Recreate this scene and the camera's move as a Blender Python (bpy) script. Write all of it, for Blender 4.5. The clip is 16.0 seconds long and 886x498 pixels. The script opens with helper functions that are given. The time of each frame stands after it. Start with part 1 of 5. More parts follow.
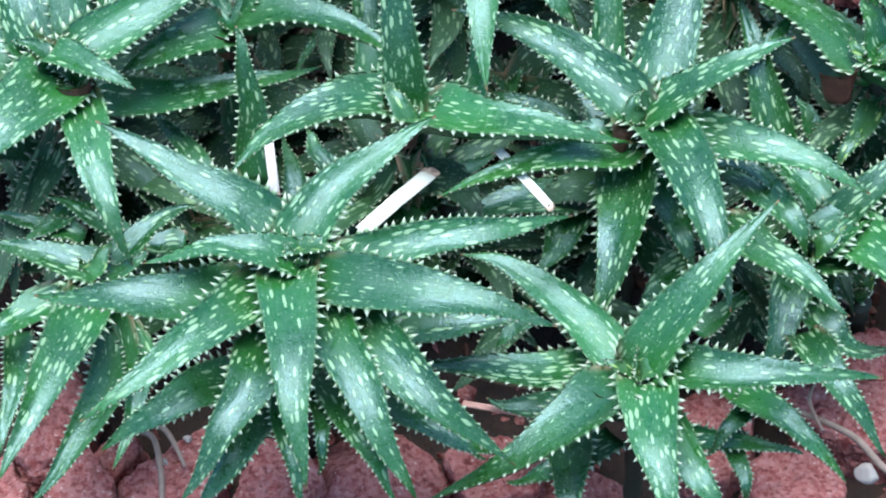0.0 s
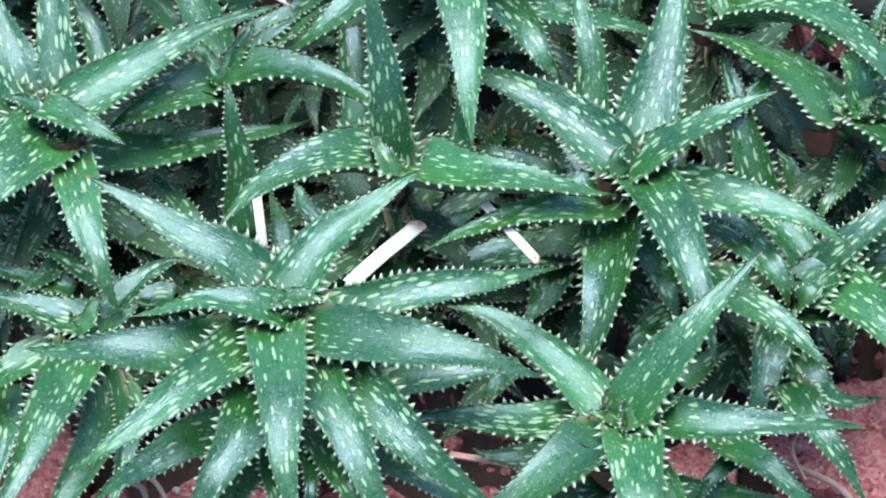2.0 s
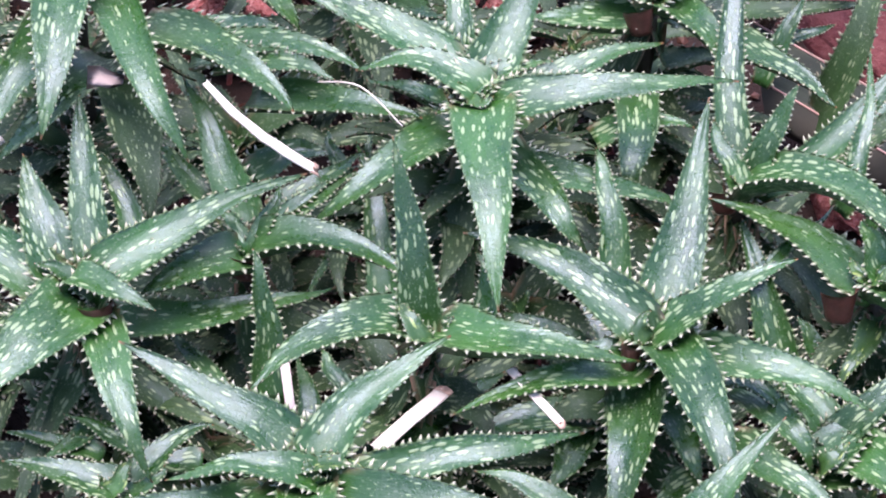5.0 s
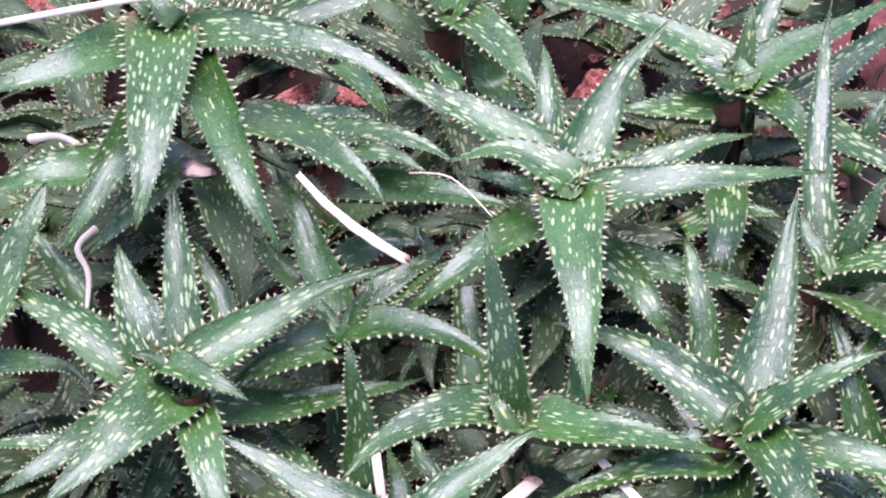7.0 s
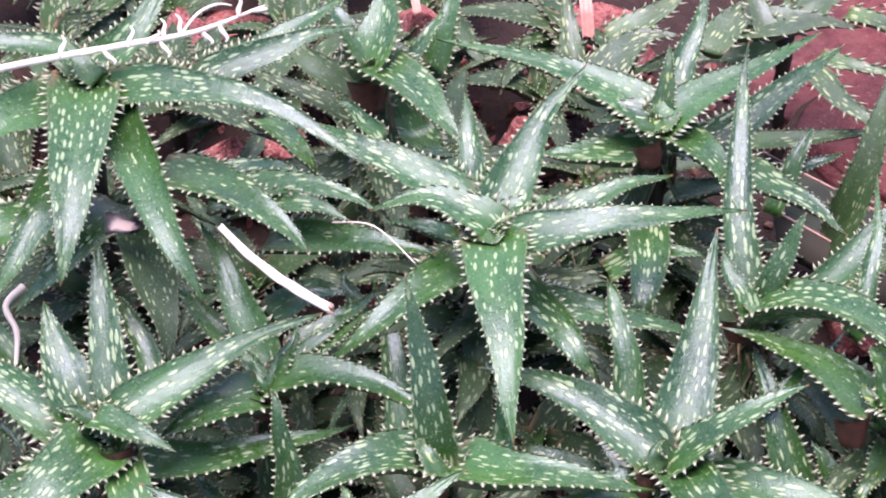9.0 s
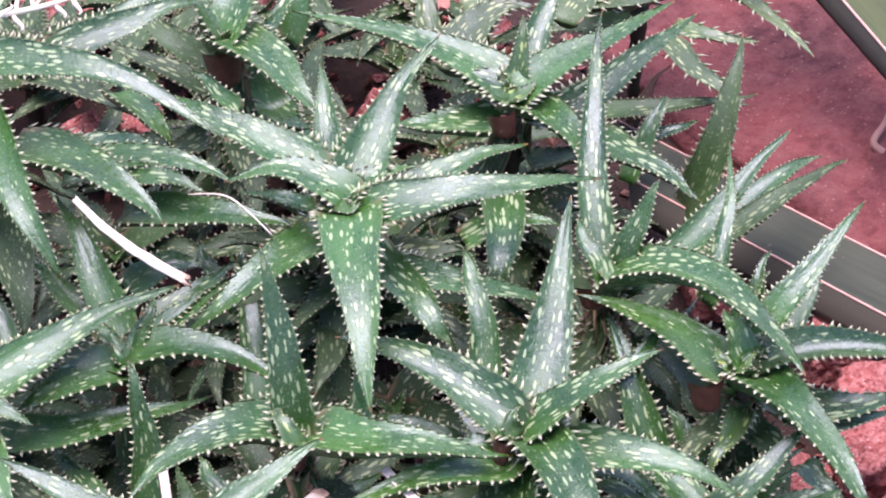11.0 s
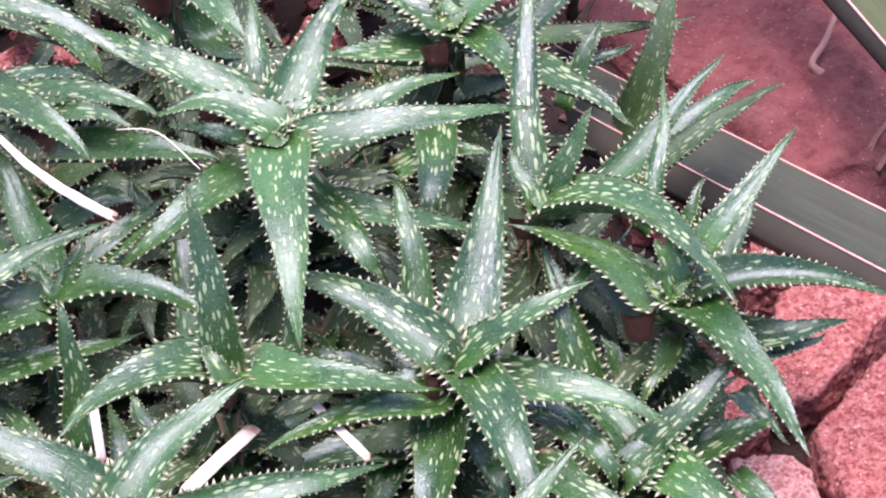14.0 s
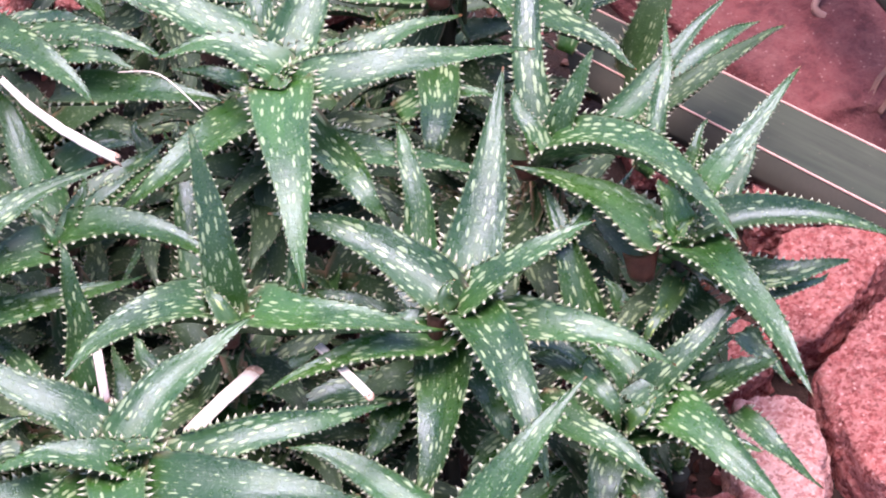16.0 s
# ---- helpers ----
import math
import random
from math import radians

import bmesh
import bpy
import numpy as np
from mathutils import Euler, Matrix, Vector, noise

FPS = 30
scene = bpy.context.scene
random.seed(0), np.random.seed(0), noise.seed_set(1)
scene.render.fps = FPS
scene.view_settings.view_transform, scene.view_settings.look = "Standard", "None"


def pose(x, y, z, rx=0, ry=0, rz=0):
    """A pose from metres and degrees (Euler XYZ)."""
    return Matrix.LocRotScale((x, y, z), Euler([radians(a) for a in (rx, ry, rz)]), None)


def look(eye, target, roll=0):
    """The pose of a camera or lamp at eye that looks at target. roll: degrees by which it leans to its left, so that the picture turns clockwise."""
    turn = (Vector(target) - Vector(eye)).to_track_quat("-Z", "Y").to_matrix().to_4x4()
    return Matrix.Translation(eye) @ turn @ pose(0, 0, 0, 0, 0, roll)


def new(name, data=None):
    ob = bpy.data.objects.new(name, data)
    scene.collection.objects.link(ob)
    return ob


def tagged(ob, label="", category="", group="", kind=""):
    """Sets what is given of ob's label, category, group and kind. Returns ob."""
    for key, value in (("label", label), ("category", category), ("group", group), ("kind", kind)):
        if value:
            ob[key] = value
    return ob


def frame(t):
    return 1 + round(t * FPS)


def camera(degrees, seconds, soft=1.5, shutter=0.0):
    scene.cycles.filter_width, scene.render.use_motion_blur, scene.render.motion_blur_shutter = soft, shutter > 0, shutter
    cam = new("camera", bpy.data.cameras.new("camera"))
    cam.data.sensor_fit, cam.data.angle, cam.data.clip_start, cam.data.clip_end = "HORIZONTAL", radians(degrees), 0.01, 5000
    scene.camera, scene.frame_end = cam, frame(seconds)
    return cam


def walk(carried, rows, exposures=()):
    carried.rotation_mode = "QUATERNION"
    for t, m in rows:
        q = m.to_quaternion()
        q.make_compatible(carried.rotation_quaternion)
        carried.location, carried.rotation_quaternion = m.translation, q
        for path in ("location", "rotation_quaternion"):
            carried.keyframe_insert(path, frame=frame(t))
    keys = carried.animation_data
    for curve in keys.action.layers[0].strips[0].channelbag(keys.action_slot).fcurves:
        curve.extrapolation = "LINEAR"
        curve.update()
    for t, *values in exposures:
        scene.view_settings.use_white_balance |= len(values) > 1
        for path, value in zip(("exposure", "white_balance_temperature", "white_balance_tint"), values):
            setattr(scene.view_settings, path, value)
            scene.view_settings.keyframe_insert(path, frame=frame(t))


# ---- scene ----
cam = camera(18, 16.0, soft=2.0)
# seconds, eye in metres, then yaw, pitch and roll in degrees: a zoomed hand-held view that mostly pans
ROWS = [
    (0, -0.0020, 0.0317, 1.4418, -0.000, -52.000, 0.004),
    (0.5, 0.0003, 0.0304, 1.4451, 0.135, -52.106, -0.028),
    (1, 0.0000, 0.0293, 1.4468, -0.445, -51.660, 0.175),
    (1.5, -0.0029, 0.0263, 1.4503, -0.712, -51.343, 0.428),
    (2, -0.0084, 0.0204, 1.4559, -0.780, -50.921, 0.462),
    (2.5, -0.0112, 0.0173, 1.4586, -1.184, -50.331, 0.672),
    (3, -0.0170, 0.0089, 1.4615, -1.360, -49.359, 0.725),
    (3.5, -0.0176, 0.0067, 1.4622, -1.487, -48.756, 0.736),
    (6, -0.0358, 0.0009, 1.4815, 0.296, -46.613, 0.111),
    (6.5, -0.0282, 0.0040, 1.4855, 1.201, -46.235, -0.486),
    (7, -0.0376, 0.0008, 1.4880, 1.341, -45.867, -0.910),
    (7.5, -0.0341, 0.0042, 1.4892, 1.614, -45.498, -1.755),
    (8, -0.0234, 0.0009, 1.4869, 1.600, -45.141, -2.140),
    (8.5, -0.0163, -0.0103, 1.4917, 1.350, -44.992, -2.170),
    (9, -0.0085, -0.0154, 1.4897, 0.374, -44.608, -1.789),
    (9.5, 0.0091, -0.0195, 1.4875, -0.418, -44.559, -1.531),
    (10, 0.0128, -0.0199, 1.4880, -1.331, -45.079, -1.117),
    (12.5, -0.0139, -0.0338, 1.4929, -4.784, -45.048, 1.195),
    (13, 0.0115, -0.0250, 1.4897, -4.469, -46.161, 0.759),
    (13.5, 0.0270, -0.0163, 1.4932, -4.184, -46.563, 0.151),
    (14, 0.0375, -0.0059, 1.4945, -3.793, -47.045, -0.361),
    (14.5, 0.0435, -0.0040, 1.4935, -3.662, -47.355, -0.630),
    (15, 0.0418, -0.0049, 1.4925, -3.528, -47.590, -0.843),
    (15.5, 0.0378, -0.0097, 1.4877, -3.624, -47.617, -0.725),
    (16, 0.0357, -0.0171, 1.4847, -3.744, -47.777, -0.580),
]
walk(cam, [(t, pose(x, y, z, 0, 0, yaw) @ pose(0, 0, 0, 90 + pitch) @ pose(0, 0, 0, 0, 0, roll)) for t, x, y, z, yaw, pitch, roll in ROWS],
     [(0.0, 1.16, 5520, -12), (1.5, 1.15, 5620, -9), (3.0, 1.14, 5850, 5), (3.7, 1.14, 5960, 11), (6.0, 1.17, 6740, 35), (9.5, 1.19, 6800, 34), (12.3, 1.21, 6860, 35), (16.0, 1.26, 6820, 34)])
# ---- world and light ----
world = bpy.data.worlds.new("sky")
scene.world = world
world.use_nodes = True
sky_nodes = world.node_tree
sky = sky_nodes.nodes.new("ShaderNodeTexSky")
sky.sky_type, sky.sun_disc = "NISHITA", False
sky.sun_elevation, sky.sun_rotation = radians(84), radians(-30)
sky.air_density, sky.dust_density, sky.ozone_density = 1.0, 1.2, 1.5
sky_nodes.links.new(sky.outputs[0], sky_nodes.nodes["Background"].inputs[0])
sky_nodes.nodes["Background"].inputs[1].default_value = 0.15
sun = new("sun", bpy.data.lights.new("sun", "SUN"))
sun.data.energy, sun.data.angle, sun.data.color = 3.0, radians(47), (1.0, 0.952, 0.905)
sun.matrix_world = look((-0.10, 1.42, 2.0), (0.0, 1.25, 0.0))


# ---- materials ----
def material(name):
    mat = bpy.data.materials.new(name)
    mat.use_nodes = True
    return mat, mat.node_tree, mat.node_tree.nodes["Principled BSDF"]


def add(tree, kind, **values):
    """A node with some of its inputs set; a value that is a socket is linked."""
    node = tree.nodes.new("ShaderNode" + kind)
    for key, value in values.items():
        socket = node.inputs[int(key[1:])] if key[0] == "i" and key[1:].isdigit() else node.inputs[key.replace("_", " ")]
        if isinstance(value, bpy.types.NodeSocket):
            tree.links.new(value, socket)
        else:
            socket.default_value = value
    return node


def calc(tree, what, a, b=0.0, c=0.0):
    node = add(tree, "Math", i0=a, i1=b, i2=c)
    node.operation = what
    return node.outputs[0]


def span(tree, value, a, b, c=0.0, d=1.0):
    node = add(tree, "MapRange", Value=value, i1=a, i2=b, i3=c, i4=d)
    return node.outputs[0]


def blend(tree, factor, a, b, how="MIX"):
    node = tree.nodes.new("ShaderNodeMix")
    node.data_type, node.blend_type = "RGBA", how
    for socket, value in ((node.inputs[0], factor), (node.inputs[6], a), (node.inputs[7], b)):
        if isinstance(value, bpy.types.NodeSocket):
            tree.links.new(value, socket)
        else:
            socket.default_value = value if isinstance(value, float) else (*value, 1.0)
    return node.outputs[2]


def noisy(tree, scale, vector=None, detail=4.0, rough=0.55):
    if vector is None:
        vector = tree.nodes.new("ShaderNodeTexCoord").outputs["Object"]
    return add(tree, "TexNoise", Vector=vector, Scale=scale, Detail=detail, Roughness=rough).outputs[0]


def bumped(tree, bsdf, height, strength, distance):
    node = add(tree, "Bump", Strength=strength, Distance=distance, Height=height)
    tree.links.new(node.outputs[0], bsdf.inputs["Normal"])


def aloe_skin(name, deep, fresh, spot, rough, wax=0.40, gloss=0.78):
    """Waxy green skin with long pale flecks, laid out along the leaf in metres."""
    mat, tree, bsdf = material(name)
    along = add(tree, "UVMap")
    along.uv_map = "skin"
    form = add(tree, "UVMap")
    form.uv_map = "form"
    parts = add(tree, "SeparateXYZ", i0=form.outputs[0])
    across, length = parts.outputs[0], parts.outputs[1]
    luck = tree.nodes.new("ShaderNodeObjectInfo").outputs["Random"]
    shift = add(tree, "CombineXYZ", X=calc(tree, "MULTIPLY", luck, 37.0), Y=calc(tree, "MULTIPLY", luck, 91.0))
    place = add(tree, "VectorMath", i0=along.outputs[0], i1=shift.outputs[0]).outputs[0]
    wobble = add(tree, "TexNoise", Vector=place, Scale=260.0, Detail=2.0)
    warp = add(tree, "VectorMath", i0=wobble.outputs["Color"], i1=(0.0011, 0.0024, 0.0))
    warp.operation = "MULTIPLY"
    place_warped = add(tree, "VectorMath", i0=place, i1=warp.outputs[0]).outputs[0]
    cells = add(tree, "VectorMath", i0=place_warped, i1=(305.0, 90.0, 1.0))
    cells.operation = "MULTIPLY"
    dots = add(tree, "TexVoronoi", Vector=cells.outputs[0], Scale=1.0, Randomness=0.9)
    dots.voronoi_dimensions = "2D"
    kind = add(tree, "SeparateColor", i0=dots.outputs["Color"]).outputs[0]
    sparse = calc(tree, "POWER", calc(tree, "FRACT", calc(tree, "MULTIPLY", luck, 57.3)), 3.0)
    size = calc(tree, "SUBTRACT", span(tree, kind, 0.0, 1.0, -0.07, 0.48), calc(tree, "MULTIPLY", sparse, 0.26))
    gap = calc(tree, "SUBTRACT", size, dots.outputs["Distance"])
    flecks = span(tree, gap, 0.0, 0.14)
    small_cells = add(tree, "VectorMath", i0=place_warped, i1=(560.0, 260.0, 1.0))
    small_cells.operation = "MULTIPLY"
    small = add(tree, "TexVoronoi", Vector=small_cells.outputs[0], Scale=1.0)
    small.voronoi_dimensions = "2D"
    pick = add(tree, "SeparateColor", i0=small.outputs["Color"]).outputs[1]
    grain = span(tree, calc(tree, "SUBTRACT", span(tree, pick, 0.60, 1.0, -0.05, 0.36), small.outputs["Distance"]), 0.0, 0.20, 0.0, 0.55)
    flecks = calc(tree, "MAXIMUM", flecks, grain)
    flecks = calc(tree, "MULTIPLY", flecks, span(tree, length, 0.70, 1.0, 1.0, 0.15))
    streak_map = add(tree, "VectorMath", i0=place, i1=(900.0, 40.0, 1.0))
    streak_map.operation = "MULTIPLY"
    streaks = noisy(tree, 1.0, streak_map.outputs[0], 3.0)
    drawn = add(tree, "VectorMath", i0=place, i1=(1.0, 0.22, 1.0))
    drawn.operation = "MULTIPLY"
    patches = noisy(tree, 95.0, drawn.outputs[0], 3.0)
    scuffs = noisy(tree, 170.0, place, 4.0, 0.65)
    flesh = blend(tree, span(tree, patches, 0.35, 0.7), deep, fresh)
    flesh = blend(tree, span(tree, streaks, 0.35, 0.75, 0.0, 0.35), flesh, tuple(1.35 * v for v in fresh))
    flesh = blend(tree, span(tree, length, 0.05, 0.5, 0.65, 0.0), flesh, (fresh[0] * 0.9, fresh[1] * 1.05, fresh[2] * 0.6))
    # outer half paler: wax bloom, with some sky sheen painted into the colour
    flesh = blend(tree, span(tree, length, 0.30, 0.85, 0.0, 0.55), flesh, (fresh[0] * 1.35, fresh[1] * 1.05, fresh[2] * 1.2))
    broad = noisy(tree, 16.0, place, 2.0)
    flesh = blend(tree, span(tree, broad, 0.42, 0.68, 0.0, 0.55), flesh, (deep[0] * 1.1, deep[1] * 0.72, deep[2] * 0.9))
    tone = span(tree, luck, 0.0, 1.0, 0.75, 1.2)
    scaled = add(tree, "VectorMath", i0=flesh, i1=tone)
    scaled.operation = "SCALE"
    tree.links.new(tone, scaled.inputs["Scale"])
    flesh = blend(tree, calc(tree, "MULTIPLY", flecks, 0.66), scaled.outputs[0], spot)
    rim = span(tree, across, 0.90, 1.0, 0.0, 0.5)
    flesh = blend(tree, rim, flesh, (0.15, 0.21, 0.10))
    worn = noisy(tree, 700.0, place, 2.0)
    scurf = calc(tree, "MULTIPLY", span(tree, worn, 0.60, 0.72, 0.0, 0.55), span(tree, patches, 0.42, 0.62))
    flesh = blend(tree, scurf, flesh, (0.45, 0.47, 0.42))
    clasp = calc(tree, "MULTIPLY", span(tree, length, 0.0, 0.13, 1.0, 0.0), span(tree, across, 0.72, 0.98))
    flesh = blend(tree, clasp, flesh, (0.30, 0.17, 0.11))
    tip = span(tree, length, 0.975, 1.0)
    flesh = blend(tree, tip, flesh, (0.35, 0.16, 0.09))
    tree.links.new(flesh, bsdf.inputs["Base Color"])
    tree.links.new(calc(tree, "ADD", span(tree, patches, 0.3, 0.7, rough - 0.08, rough + 0.08), calc(tree, "ADD", span(tree, length, 0.08, 0.42, 0.16, 0.0), span(tree, scuffs, 0.40, 0.62, -0.08, 0.16))), bsdf.inputs["Roughness"])
    tree.links.new(span(tree, scuffs, 0.42, 0.56, wax * 0.1, wax * 0.6), bsdf.inputs["Coat Weight"])
    bsdf.inputs["Coat Roughness"].default_value = 0.20
    bsdf.inputs["Specular IOR Level"].default_value = gloss
    bsdf.inputs["Specular Tint"].default_value = (0.66, 0.80, 1.0, 1.0)
    height = calc(tree, "ADD", calc(tree, "MULTIPLY", streaks, 0.22), calc(tree, "MULTIPLY", flecks, 0.25))
    bumped(tree, bsdf, calc(tree, "ADD", height, calc(tree, "ADD", calc(tree, "MULTIPLY", worn, 0.22), calc(tree, "ADD", calc(tree, "MULTIPLY", patches, 1.2), calc(tree, "MULTIPLY", scuffs, 0.62)))), 0.7, 0.0012)
    return mat


def plain(name, colours, scale, rough, bump=0.3, distance=0.001, grain=None, gloss=0.5):
    """A surface of two mixed tones with grain and relief at two scales."""
    mat, tree, bsdf = material(name)
    coarse, fine = noisy(tree, scale), noisy(tree, scale * 9.0, detail=3.0)
    colour = blend(tree, span(tree, coarse, 0.35, 0.65), colours[0], colours[1])
    colour = blend(tree, span(tree, fine, 0.3, 0.8, 0.0, 0.5), colour, colours[2])
    if grain:
        specks = noisy(tree, grain, detail=1.0)
        colour = blend(tree, span(tree, specks, 0.66, 0.72, 0.0, 0.7), colour, (0.62, 0.45, 0.42))
    tree.links.new(colour, bsdf.inputs["Base Color"])
    bsdf.inputs["Roughness"].default_value = rough
    bsdf.inputs["Specular IOR Level"].default_value = gloss
    bumped(tree, bsdf, calc(tree, "ADD", coarse, calc(tree, "MULTIPLY", fine, 0.5)), bump, distance)
    return mat


MATURE = aloe_skin("aloe_leaf_mature", (0.012, 0.055, 0.011), (0.035, 0.113, 0.019), (0.38, 0.50, 0.28), 0.30, 0.42)
YOUNG = aloe_skin("aloe_leaf_young", (0.024, 0.080, 0.018), (0.052, 0.132, 0.027), (0.40, 0.50, 0.16), 0.38, 0.35)
# duller and darker: partly age, partly shade put into the colour
OLD_SHADED = aloe_skin("aloe_leaf_old_shaded", (0.021, 0.050, 0.017), (0.038, 0.080, 0.027), (0.26, 0.33, 0.18), 0.50, 0.10, 0.40)
DRIED = aloe_skin("dried_leaf", (0.030, 0.018, 0.014), (0.050, 0.030, 0.022), (0.07, 0.05, 0.04), 0.6, 0.05, 0.3)
PALE = aloe_skin("pale_succulent_leaf", (0.034, 0.070, 0.022), (0.070, 0.120, 0.040), (0.40, 0.46, 0.24), 0.42)


def tooth_horn(name, root, pale, cream):
    """Horny teeth: green where they grow out of the leaf, cream towards the point."""
    mat, tree, bsdf = material(name)
    form = add(tree, "UVMap")
    form.uv_map = "form"
    level = add(tree, "SeparateXYZ", i0=form.outputs[0]).outputs[0]
    tone = blend(tree, span(tree, noisy(tree, 300.0), 0.35, 0.65), pale, cream)
    colour = blend(tree, span(tree, level, 0.15, 0.60), root, tone)
    tree.links.new(blend(tree, span(tree, level, 0.95, 1.0, 0.0, 0.35), colour, (0.36, 0.20, 0.12)), bsdf.inputs["Base Color"])
    bsdf.inputs["Roughness"].default_value = 0.45
    return mat


TEETH = tooth_horn("horny_teeth", (0.085, 0.150, 0.060), (0.47, 0.47, 0.35), (0.60, 0.57, 0.45))
# dimmer copy for low leaves: aged horn, with their shade in the tone
DULL_TEETH = tooth_horn("old_shaded_teeth", (0.055, 0.085, 0.040), (0.24, 0.22, 0.16), (0.32, 0.28, 0.21))


def sandstone(name, light, dark, pale, size, relief, sparkles):
    """Coarse red sandstone: blotches, pits with shade painted in, pale grains and broken relief."""
    mat, tree, bsdf = material(name)
    big, mid, fine = noisy(tree, size), noisy(tree, size * 5, detail=6.0, rough=0.65), noisy(tree, 420.0, detail=2.0)
    colour = blend(tree, span(tree, big, 0.38, 0.62), light, dark)
    colour = blend(tree, span(tree, mid, 0.40, 0.75, 0.0, 0.6), colour, pale)
    # lows of the relief darkened in the colour, as shade in pits
    colour = blend(tree, span(tree, mid, 0.30, 0.46, 0.55, 0.0), colour, tuple(0.45 * v for v in dark))
    grains = add(tree, "TexVoronoi", Vector=tree.nodes.new("ShaderNodeTexCoord").outputs["Object"], Scale=430.0)
    pick = add(tree, "SeparateColor", i0=grains.outputs["Color"]).outputs[0]
    colour = blend(tree, span(tree, pick, 0.35, 1.0, 0.0, sparkles), colour, pale)
    colour = blend(tree, span(tree, pick, 0.0, 0.30, sparkles, 0.0), colour, tuple(0.4 * v for v in dark))
    sparkle = calc(tree, "MULTIPLY", span(tree, pick, 0.95, 0.96), span(tree, grains.outputs["Distance"], 0.42, 0.22))
    colour = blend(tree, calc(tree, "MULTIPLY", sparkle, sparkles), colour, (0.72, 0.55, 0.52))
    tree.links.new(colour, bsdf.inputs["Base Color"])
    bsdf.inputs["Roughness"].default_value = 0.8
    bsdf.inputs["Specular IOR Level"].default_value = 0.3
    height = calc(tree, "ADD", calc(tree, "MULTIPLY", mid, 1.0), calc(tree, "MULTIPLY", fine, 0.22))
    bumped(tree, bsdf, height, 1.0, relief)
    return mat


STONE = sandstone("red_sandstone", (0.345, 0.080, 0.074), (0.225, 0.047, 0.046), (0.58, 0.28, 0.265), 26.0, 0.0060, 0.48)
PALE_STONE = sandstone("pale_pink_sandstone", (0.56, 0.27, 0.25), (0.40, 0.12, 0.11), (0.74, 0.50, 0.47), 22.0, 0.0055, 0.5)
SLAB = sandstone("dusty_red_slab", (0.148, 0.034, 0.036), (0.072, 0.018, 0.023), (0.205, 0.083, 0.080), 12.0, 0.004, 0.16)
SOIL = plain("dark_red_soil", ((0.048, 0.026, 0.021), (0.080, 0.036, 0.029), (0.022, 0.014, 0.011)), 90.0, 0.9, 1.0, 0.010)
STRAW = plain("bleached_straw", ((0.84, 0.76, 0.68), (0.74, 0.62, 0.53), (0.88, 0.82, 0.75)), 90.0, 0.6, 0.4, 0.0006)
HUSK = plain("brown_husk", ((0.15, 0.055, 0.038), (0.085, 0.035, 0.026), (0.24, 0.11, 0.08)), 130.0, 0.5, 0.4, 0.0008)
SHEATH = plain("dry_sheath", ((0.20, 0.080, 0.060), (0.115, 0.045, 0.034), (0.33, 0.17, 0.14)), 140.0, 0.30, 0.5, 0.0012)
# stem brown darkened to stand in for the shade between leaves
STEM = plain("old_aloe_stem_shaded", ((0.026, 0.022, 0.012), (0.018, 0.017, 0.010), (0.045, 0.034, 0.020)), 130.0, 0.7, 0.4, 0.0008)
HUSKY = plain("pinkish_dry_stem", ((0.34, 0.17, 0.14), (0.25, 0.12, 0.10), (0.42, 0.25, 0.21)), 130.0, 0.6, 0.4, 0.0008)
WITHERED = plain("withered_leaf", ((0.62, 0.30, 0.25), (0.50, 0.20, 0.16), (0.72, 0.45, 0.38)), 120.0, 0.5, 0.4, 0.0008)
TORN = plain("torn_straw", ((0.50, 0.33, 0.25), (0.40, 0.24, 0.18), (0.60, 0.44, 0.36)), 150.0, 0.6, 0.4, 0.0006)
PAPER = plain("papery_scrap", ((0.60, 0.49, 0.48), (0.68, 0.57, 0.55), (0.50, 0.40, 0.39)), 80.0, 0.5, 0.5, 0.001)
ROOT = plain("grey_root", ((0.27, 0.175, 0.145), (0.19, 0.115, 0.095), (0.36, 0.26, 0.22)), 150.0, 0.8, 0.5, 0.001)
PEBBLE = plain("pale_pebble", ((0.34, 0.26, 0.25), (0.42, 0.34, 0.32), (0.27, 0.20, 0.19)), 120.0, 0.7)

def strap_skin(name, light, dark, bloom, turn):
    """Smooth strap leaf: fine fibres and faint bands along its length, a grey bloom rubbed off in patches."""
    mat, tree, bsdf = material(name)
    turned = add(tree, "Mapping", Vector=tree.nodes.new("ShaderNodeTexCoord").outputs["Object"], Rotation=(0.0, 0.0, radians(turn)))
    drawn = add(tree, "VectorMath", i0=turned.outputs[0], i1=(0.06, 1.0, 1.0))
    drawn.operation = "MULTIPLY"
    fibres, bands = noisy(tree, 420.0, drawn.outputs[0], 3.0), noisy(tree, 75.0, drawn.outputs[0], 3.0)
    patches = noisy(tree, 28.0, detail=5.0, rough=0.6)
    colour = blend(tree, span(tree, bands, 0.36, 0.64), light, dark)
    colour = blend(tree, span(tree, fibres, 0.40, 0.75, 0.0, 0.45), colour, tuple(0.6 * v for v in dark))
    colour = blend(tree, span(tree, patches, 0.42, 0.66, 0.0, 0.55), colour, bloom)
    scars = noisy(tree, 160.0, detail=2.0)
    colour = blend(tree, span(tree, scars, 0.70, 0.74, 0.0, 0.5), colour, (0.17, 0.12, 0.09))
    tree.links.new(colour, bsdf.inputs["Base Color"])
    tree.links.new(span(tree, patches, 0.35, 0.65, 0.55, 0.78), bsdf.inputs["Roughness"])
    bsdf.inputs["Specular IOR Level"].default_value = 0.26
    bumped(tree, bsdf, calc(tree, "ADD", bands, calc(tree, "MULTIPLY", fibres, 0.4)), 0.35, 0.0010)
    return mat


